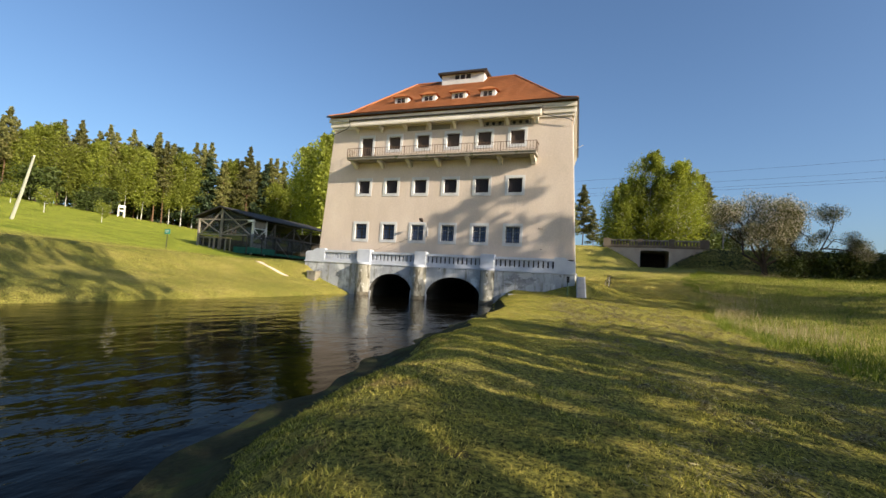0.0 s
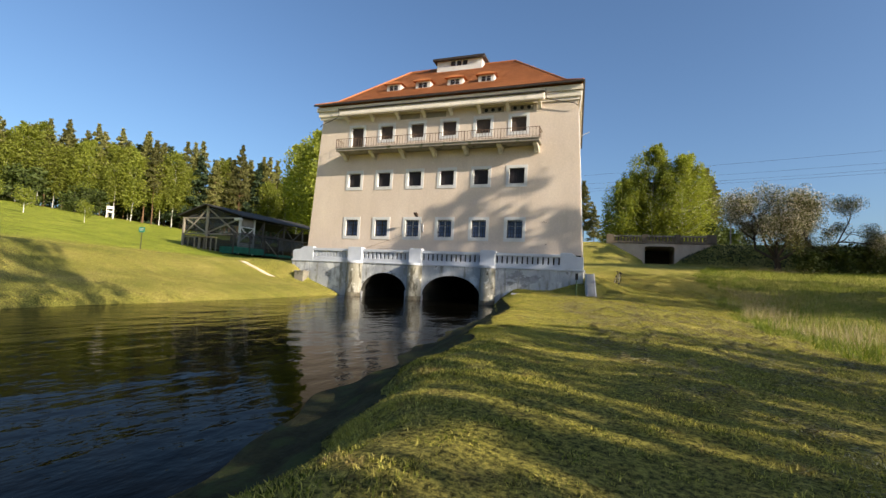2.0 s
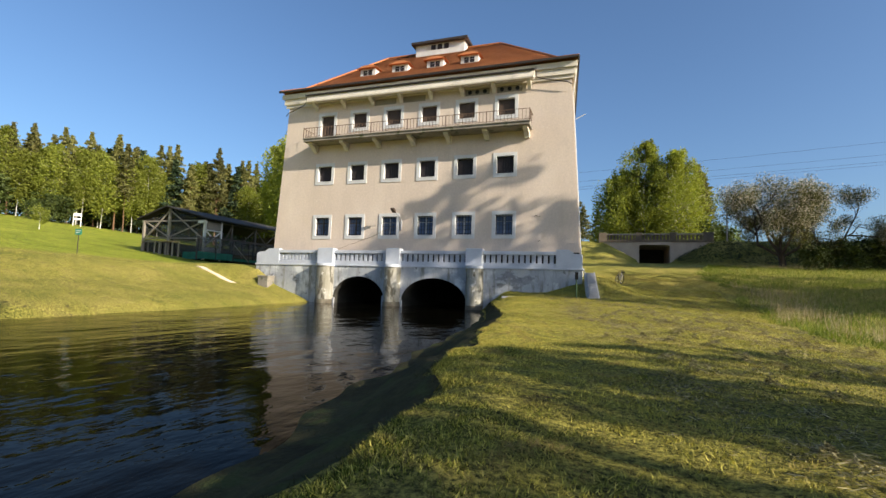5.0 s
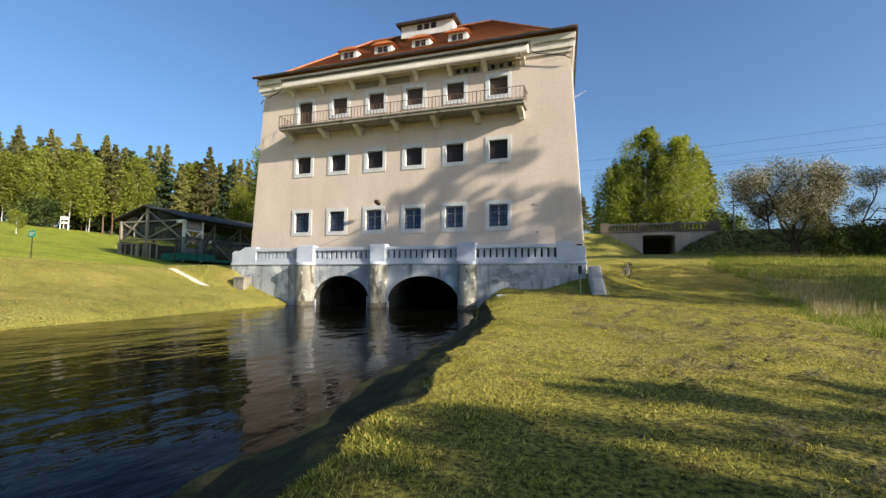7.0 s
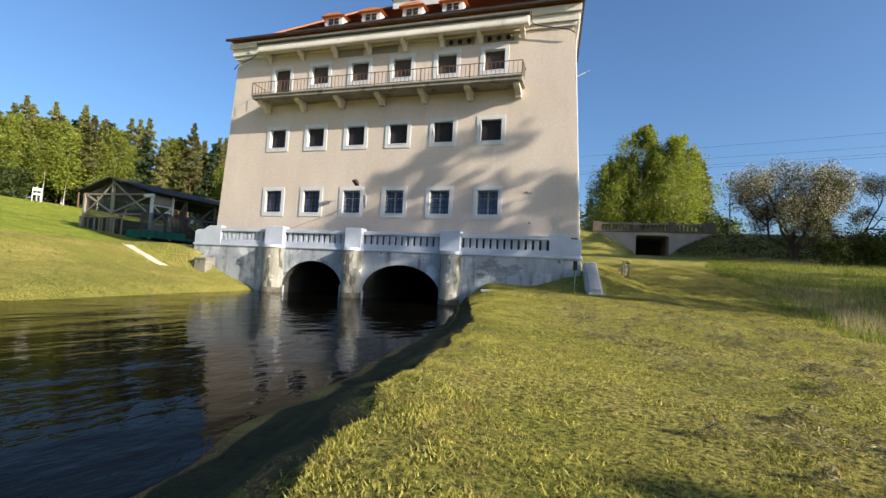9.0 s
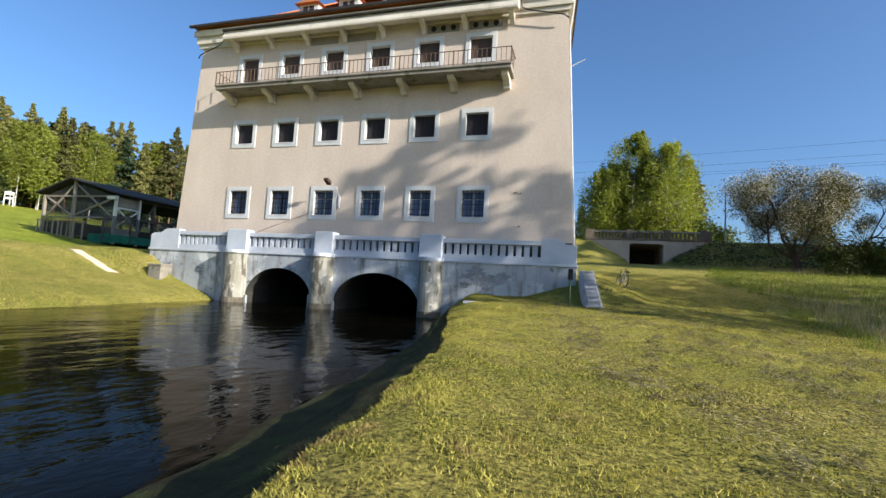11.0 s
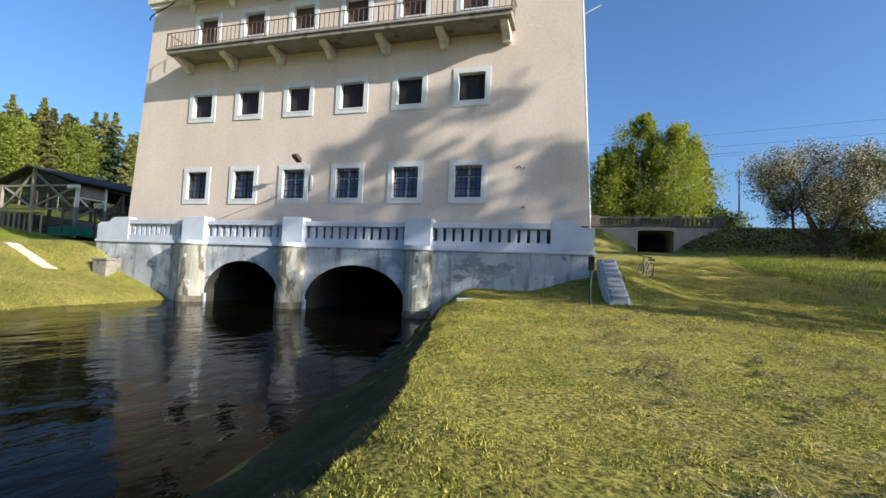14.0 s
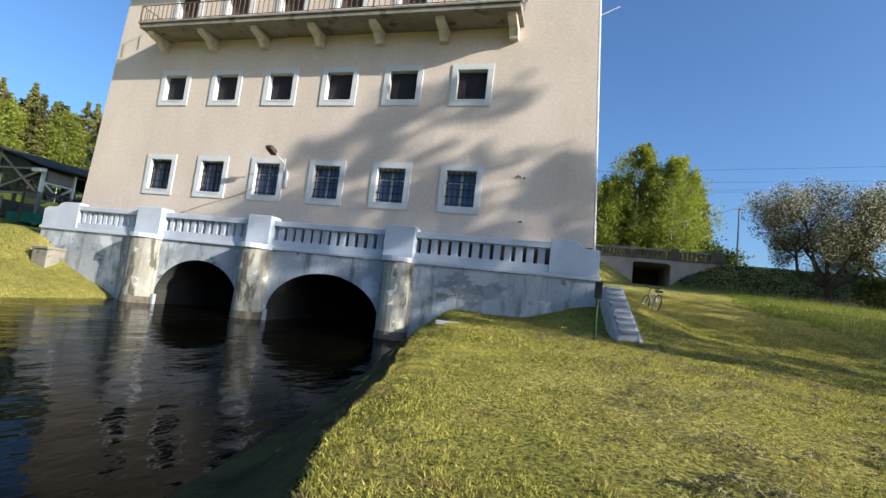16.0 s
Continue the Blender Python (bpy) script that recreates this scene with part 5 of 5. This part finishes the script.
full_profile = lambda u: min(1.0, 0.55 + 1.6 * u) * (1 - u ** 2.2) ** 0.8 + 0.10
for x, y, h_, w_, sd in ((3.8, 57, 14.5, 4.0, 1), (7.8, 58, 21.5, 4.8, 2), (12.4, 56, 18.0, 4.6, 3), (10.4, 61, 17.0, 4.6, 4), (5.6, 60, 17.0, 4.2, 5)):
    t = make_tree("birch_tree", "large birch in fresh yellow-green leaf behind the bridge", 50 + sd, h_, w_, 0.08, 70, full_profile, lambda u: 0.25 + 0.55 * u, BIRCH_BARK, BIRCH, 32000, 0.15, group="birches behind the bridge", corners=3, droop=1.0, bend=0.05, trunk=0.011, sub=4, tight=0.72)
    t.location = (x, y, height(x, y) - 0.1)


def branching(rng, s, base, way, length, radius, depth, tips):
    """A limb that forks again and again; its last forks carry the twigs."""
    side = Vector(rng.normal(size=3)) * length * 0.10
    mid, end = base + way * length * 0.5 + side, base + way * length
    s.tube([base, mid, end], [radius, radius * 0.82, radius * 0.62], 6 if depth > 1 else 4)
    if depth <= 1:
        tips.append((tuple(end), length))
    if depth == 0:
        return
    for k in range(3):
        turn = Vector(rng.normal(size=3)) * 0.62
        go = (way + turn + Vector((0, 0, 0.10))).normalized()
        branching(rng, s, mid.lerp(end, 0.4 + 0.6 * (k + 1) / 3), go, length * (0.60 + 0.22 * rng.rand()), radius * 0.58, depth - 1, tips)


def fruit_tree(x, y, seed, size, tilt, turn, limbs=6):
    """Short trunk, spreading crooked limbs, leaf tufts on the twigs and blossom at the tips."""
    rng = np.random.RandomState(seed)
    s, tips = Shape(), []
    fork = Vector((0.15, 0.0, 1.15))
    s.tube([(0, 0, -0.2), (0.02, 0.03, 0.6), tuple(fork)], [0.30, 0.23, 0.20], 10)
    for k in range(limbs):
        a = 2 * math.pi * (k + 0.5 * rng.rand()) / limbs
        up = 0.75 + 1.1 * rng.rand()
        branching(rng, s, fork - Vector((0, 0, 0.25 * rng.rand())), Vector((math.cos(a), math.sin(a), up)).normalized(), 2.4 + 0.6 * rng.rand(), 0.115, 3, tips)
    c, r = np.array([p for p, _ in tips]), np.array([0.42 + 0.28 * l for _, l in tips])
    tree = thing("fruit_tree", "old spreading fruit tree with dark limbs and white blossom", "tree", "fruit trees in blossom")
    part("trunk", s, BARK, tree)
    part("crown", cards("crown", twig_cloud(rng, c, r, 40000, 0.052, 0.1, 0.6, 3), 3, YOUNG), YOUNG, tree)
    top = c[:, 2] + 0.35 * np.hypot(c[:, 0], c[:, 1]) > 3.9
    part("blossom", cards("blossom", twig_cloud(rng, c[top], r[top] * 1.1, 19000, 0.042), 4, BLOSSOM), BLOSSOM, tree, "white blossom")
    tree.matrix_basis = pose(x, y, height(x, y) - 0.1, 0, tilt, turn)
    tree.scale = (size, size, size)
    return tree


fruit_tree(17.8, 25.5, 63, 1.27, 0, 205)
fruit_tree(21.3, 26.0, 65, 0.98, 8, 10, 4)

# bushes on the embankment
bush = [make_tree("bush", "low leafy bush on the embankment", 70 + i, 2.4 + 0.5 * i, 1.7, 0.02, 22, round_profile, lambda u: 0.5 + 0.5 * u, BARK, WILLOW, 2200, 0.17, "bush", "bushes", trunk=0.012, corners=3) for i in range(2)]
spots = [(19.5, 23.5, 0.7), (22.5, 25, 0.8), (25, 26, 0.9), (28, 28, 0.8), (24, 30, 0.7), (30, 30, 0.8), (33, 29, 0.9), (27, 34, 0.6), (34, 34, 0.8), (37, 31, 0.9), (14.5, 58, 1.7), (17.5, 60, 1.5), (20.5, 61, 1.4)]
for i, (x, y, s_) in enumerate(spots):
    m = pose(x, y, height(x, y) - 0.1, 0, 0, float(rng.rand() * 360))
    b = bush[i] if i < 2 else copy_thing(bush[i % 2], m)
    b.matrix_basis = m
    b.scale = (s_, s_, s_ * 0.9)
for k in range(2):
    for i in range(4):
        (ax, ay), (bx, by) = edge[k], edge[k + 1]
        t, s_ = (i + rng.rand()) / 4, 1.0 + 1.1 * rng.rand()
        x, y = ax + (bx - ax) * t + 2.0, ay + (by - ay) * t - 2.5
        c = copy_thing(bush[i % 2], pose(x, y, height(x, y) - 0.1, 0, 0, i * 53 + k * 17))
        c.scale = (s_ * 1.2, s_ * 1.2, s_)
for k in range(len(edge) - 1):
    (ax, ay), (bx, by) = edge[k], edge[k + 1]
    length = math.hypot(bx - ax, by - ay)
    for i in range(int(length / 5.5)):
        t, s_ = (i + rng.rand()) / int(length / 5.5), 2.0 + 0.9 * rng.rand()
        x, y = ax + (bx - ax) * t - (by - ay) / length * 13, ay + (by - ay) * t + (bx - ax) / length * 13
        c = copy_thing(bush[i % 2], pose(x, y, height(x, y) - 0.3, 0, 0, i * 53 + k * 17))
        c.scale = (s_ * 1.3, s_ * 1.3, s_)
# young fruit trees on the meadow
sap = make_tree("sapling", "young meadow tree with a white-limed trunk", 81, 3.0, 1.1, 0.4, 14, round_profile, lambda u: 0.4 + 0.4 * u, WHITE_WOOD, BIRCH, 1500, 0.11, "tree", "young meadow trees", trunk=0.016)
for i, (x, y, s_) in enumerate(((-66, 12, 0.8), (-72, 8, 0.95), (-78, 4, 0.9), (-92, 14, 1.0), (-68, 0, 0.85))):
    m = pose(x, y, height(x, y) - 0.05, 0, 0, i * 77)
    b = sap if i == 0 else copy_thing(sap, m)
    b.matrix_basis = m
    b.scale = (s_, s_, s_)

# trees beyond the meadow's sunny side, whose long shadows cross it and climb the mill
# all of them stand out of view and are placed for these shadows
shade = [make_tree("alder_tree", "tall thin alder out of view, placed to cast shade", 90 + i, 13 + i, 2.6, 0.34, 26, birch_profile, lambda u: 0.5 + 0.5 * u, BARK, WILLOW, 2200, 0.22, group="alders", bend=0.05, trunk=0.014, corners=3, tight=0.6) for i in range(2)]
SUNNY = [(15.0, -34.2, 0.5, 0.8), (14.6, -35.2, 0.48, 0.7), (15.0, -26.9, 0.50, 0.75), (15.6, -28.3, 0.52, 0.75), (15.0, -29.8, 0.50, 0.75), (14.6, -31.2, 0.48, 0.75), (15.2, -32.8, 0.5, 0.8), (14.4, -36.2, 0.5, 0.5), (15.4, -23.9, 0.42, 0.5), (16.0, -25.3, 0.46, 0.7), (22.5, 2.6, 0.38, 1.6), (14.6, -27.6, 0.44, 0.7),
         (13.2, -38.0, 1.30, 0.5), (12.8, -34.6, 1.35, 0.45), (13.5, -31.6, 1.35, 0.4), (13.0, -28.8, 1.3, 0.4),
         (26.5, -8.2, 1.25, 0.50), (23.4, -9.2, 1.40, 0.42), (21.2, -9.8, 1.32, 0.40), (40.5, 27.2, 1.1, 1.2), (42.0, 24.7, 1.15, 1.2), (43.0, 30.0, 1.4, 1.3), (43.5, 32.2, 1.4, 1.3), (45.5, 34.0, 1.4, 1.3), (44.0, 35.8, 1.4, 1.3), (41.5, 29.0, 1.2, 1.2), (46.0, 27.0, 1.4, 1.3),
         (30.0, -4.0, 1.05, 1.1), (31.5, 0.5, 1.0, 1.0), (33.0, 4.5, 0.95, 0.8), (29.0, -5.5, 0.8, 1.2), (34.0, 8.0, 0.8, 0.8),
         (38.0, 18.0, 1.2, 0.9), (40.0, 21.5, 1.25, 0.9), (41.0, 25.0, 1.25, 0.9), (42.0, 28.5, 1.2, 0.9), (44.0, 31.5, 1.2, 0.9), (47.0, 29.0, 1.3, 0.9), (46.0, 24.0, 1.3, 0.9), (44.0, 21.0, 1.3, 1.0), (48.0, 33.0, 1.5, 1.1),
         (38.0, 27.5, 1.35, 0.8), (38.5, 29.5, 1.4, 0.8), (38.0, 31.5, 1.4, 0.8), (39.0, 33.2, 1.4, 0.8),
         (21.0, -6.2, 0.40, 1.6), (21.5, -4.0, 0.38, 1.6), (21.0, -1.8, 0.40, 1.6), (22.0, 0.4, 0.42, 1.6)]
for i, (x, y, s_, slim) in enumerate(SUNNY):
    m = pose(x, y, height(x, y) - 0.2, 0, 0, i * 61)
    b = shade[i] if i < 2 else copy_thing(shade[i % 2], m)
    b.matrix_basis = m
    b.scale = (s_ * slim, s_ * slim, s_)
# unseen shrubs added to throw streaks of shadow over the lawn
shrub = make_tree("shrub", "narrow leafy shrub out of view, placed to cast shade", 99, 2.7, 1.5, 0.03, 24, round_profile, lambda u: 0.7 + 0.5 * u, BARK, WILLOW, 3000, 0.12, "shrub", "shrubs by the lawn", trunk=0.012, corners=3)
for i, (x, y, s_) in enumerate(((14.0, -23.0, 1.0), (15.0, -25.2, 0.9), (13.5, -28.2, 1.05), (15.0, -31.0, 1.1), (13.0, -33.4, 1.0), (14.5, -20.4, 0.7))):
    m = pose(x, y, height(x, y) - 0.1, 0, 0, i * 71)
    b = shrub if i == 0 else copy_thing(shrub, m)
    b.matrix_basis = m
    b.scale = (s_ * 0.6, s_ * 0.6, s_)


# ---- grass ----
def blades(rng, x, y, tall, wide, lean=0.5):
    n = len(x)
    z = land(x, y)
    a = rng.rand(n) * 2 * math.pi
    h = tall * (0.5 + 0.9 * rng.rand(n))
    w = wide * (0.6 + 0.8 * rng.rand(n))
    l = lean * h * rng.rand(n)
    b = rng.rand(n) * 2 * math.pi
    base = np.stack([x, y, z - 0.01], 1)
    side = np.stack([np.cos(a) * w, np.sin(a) * w, np.zeros(n)], 1)
    tip = base + np.stack([np.cos(b) * l, np.sin(b) * l, h], 1)
    return np.stack([base - side, base + side, tip], 1)


def on_land(x, y):
    z = land(x, y)
    return (z > WATER_Z + 0.05) & ~((y > -1.0) & (x < 0.8)) & ~((x > 0.7) & (x < 1.8) & (y > -3.35) & (y < -0.9))


def edge_of_rough(y):
    """Where the mown lawn ends and the rough grass begins."""
    return np.interp(y, [-30, -15, -8, 0, 3, 14, 30], [7.6, 7.4, 7.7, 8.2, 8.6, 8.7, 12.6]) + 0.25 * np.sin(y * 1.1) + 0.12 * np.sin(y * 3.3)


def patchy(rng, x, y, size, cells=400):
    """A smooth random field from nought to one, with patches of that size."""
    field = rng.rand(cells, cells)
    u, v = x / size + 150.0, y / size + 250.0
    i, j = np.floor(u).astype(int), np.floor(v).astype(int)
    a, b = u - i, v - j
    a, b = a * a * (3 - 2 * a), b * b * (3 - 2 * b)
    f = lambda p, q: field[p % cells, q % cells]
    return (f(i, j) * (1 - a) + f(i + 1, j) * a) * (1 - b) + (f(i, j + 1) * (1 - a) + f(i + 1, j + 1) * a) * b


g = np.random.RandomState(5)
n = 900000
far = g.rand(n) < 0.22
y = np.where(far, -8 + 10 * g.rand(n), -34 + 26 * g.rand(n))
x = shore_right(y) + bank_crest(y) + np.where(far, 12, 9.0) * g.rand(n) ** np.where(far, 1.2, 1.8)
clump = patchy(g, x, y, 0.55) + 0.8 * patchy(g, x, y, 0.16) + 0.8 * g.rand(n) - 0.75
keep = on_land(x, y) & (clump > 0.0) & (x < edge_of_rough(y) + 0.3)
x, y, far = x[keep], y[keep], far[keep]
tagged(part("lawn_grass", cards("lawn_grass", blades(g, x, y, np.where(far, 0.040, 0.023) * (0.5 + 1.3 * np.clip(clump[keep] * 0.6, 0, 1)), np.where(far, 0.006, 0.0042), 1.5), 3, GRASS_BLADE), GRASS_BLADE), "short mown yellow-green grass", "grass", kind="stuff")
n = 70000
y = -35 + 34 * g.rand(n)
x = shore_right(y) + 0.02 + bank_crest(y) * g.rand(n)
keep = on_land(x, y)
# blades coloured dark, as the slope lies in shade
tagged(part("bank_grass", cards("bank_grass", blades(g, x[keep], y[keep], 0.03, 0.004, 1.6), 3, BANK_GRASS), BANK_GRASS), "short grass on the steep river bank, darkened for its shade", "grass", kind="stuff")
n = 45000
y = -34 + 36 * g.rand(n)
x = shore_left(y) - 0.05 - 14 * g.rand(n)
keep = on_land(x, y)
tagged(part("far_bank_grass", cards("far_bank_grass", blades(g, x[keep], y[keep], 0.035, 0.008, 1.5), 3, GRASS_BLADE), GRASS_BLADE), "mown grass on the far bank", "grass", kind="stuff")


def strewn(rng, x, y, heap, long, wide):
    """Cut stalks lying every way on the turf, heaped where heap says."""
    n = len(x)
    c = np.stack([x, y, land(x, y) + 0.012 + heap], 1)
    a = rng.rand(n) * 2 * math.pi
    d = np.stack([np.cos(a), np.sin(a), rng.normal(size=n) * 0.35], 1) * (long * (0.5 + rng.rand(n)))[:, None]
    s = np.stack([-np.sin(a), np.cos(a), np.zeros(n)], 1) * wide
    s[:, 2] = rng.normal(size=n) * wide * 0.6
    return np.stack([c - d, c + s, c + d, c - s], 1)


# rows of cut grass left by the mower, with small mounds in them
n = 170000
y = -32 + 31 * g.rand(n)
row = g.randint(0, 4, n)
x = shore_right(y) + 3.7 + 2.0 * row + 0.35 * np.sin(y * 0.6 + row) + g.normal(size=n) * 0.33
swath = patchy(g, x, y, 0.7) + 0.7 * patchy(g, x, y, 0.2) + 0.5 * g.rand(n) - 0.75
keep = on_land(x, y) & (swath > 0.28) & (x < edge_of_rough(y) - 0.2)
x, y = x[keep], y[keep]
pile = np.maximum(0, patchy(g, x, y, 0.22) - 0.4) * 0.13
corners = [strewn(g, x, y, pile * g.rand(len(x)), 0.03, 0.002)]
for i in range(430):
    my = -30 + 27 * g.rand()
    mx = float(shore_right(my)) + 3.2 + 7 * g.rand()
    if mx > float(edge_of_rough(my)) - 0.4:
        continue
    r, k = 0.03 + 0.06 * g.rand() ** 2, 130
    px_, py_ = mx + g.normal(size=k) * r, my + g.normal(size=k) * r * 0.8
    up = (0.06 + 0.07 * g.rand()) * np.exp(-((px_ - mx) ** 2 + (py_ - my) ** 2) / (2 * r * r))
    corners.append(strewn(g, px_, py_, up * (0.4 + 0.6 * g.rand(k)), 0.022, 0.0032))
tagged(part("cut_grass", cards("cut_grass", np.concatenate(corners), 4, CLIPPINGS), CLIPPINGS), "rows of grey-green cut grass left on the lawn", "cut grass", kind="stuff")
n = 70000
y = -24 + 56 * g.rand(n)
x = edge_of_rough(y) + 20 * g.rand(n) ** 1.3
keep = on_land(x, y) & ((y < 30) | (x > 15))
tagged(part("rough_grass", cards("rough_grass", blades(g, x[keep], y[keep], 0.12 + 0.34 * patchy(g, x[keep], y[keep], 1.1) * patchy(g, x[keep], y[keep], 0.5), 0.010, 1.2), 3, TALL_GRASS), TALL_GRASS), "rough tall green grass in the ditch", "grass", kind="stuff")
n = 5200
y = -17 + 22 * g.rand(n)
x = edge_of_rough(y) + 0.4 + np.abs(g.normal(size=n)) * 1.5
keep = on_land(x, y) & (np.sin(x * 1.3 + y * 0.8) + np.sin(y * 0.5 - x) + g.rand(n) > 0.3)
around = g.rand(n) < 0.16
x = np.where(around, 17.6 + 2.2 * g.normal(size=n), x)
y = np.where(around, 23.6 + 1.3 * g.normal(size=n), y)
keep = keep | around
tagged(part("dry_reeds", cards("dry_reeds", blades(g, x[keep], y[keep], 0.48, 0.006, 0.5), 3, STRAW), STRAW), "dry straw-coloured reeds and grass stalks", "reeds", kind="stuff")
# leaf cover on the bridge embankment, its dark colour carrying the slope's shade
n = 42000
x = 10.3 + 30 * g.rand(n)
y = 26.0 + 14.0 * g.rand(n)
keep = (land(x, y) > lawn(x, y) + 0.15) & (x > 10.4)
x, y = x[keep], y[keep]
where = np.stack([x, y, land(x, y) + 0.02 + 0.14 * patchy(g, x, y, 1.3)], 1)
SHADE_LEAVES = foliage("shaded_leaves", (0.014, 0.022, 0.008), (0.036, 0.048, 0.015), (1.0, 1.0, 0.4), 0.15, 0.0)
tagged(part("undergrowth", cards("undergrowth", twig_cloud(g, where, np.full(len(x), 0.25), len(x), 0.085, 0.0, 0.6, 3), 3, SHADE_LEAVES), SHADE_LEAVES), "leafy cover on the embankment, coloured dark for its shade", "undergrowth", kind="stuff")
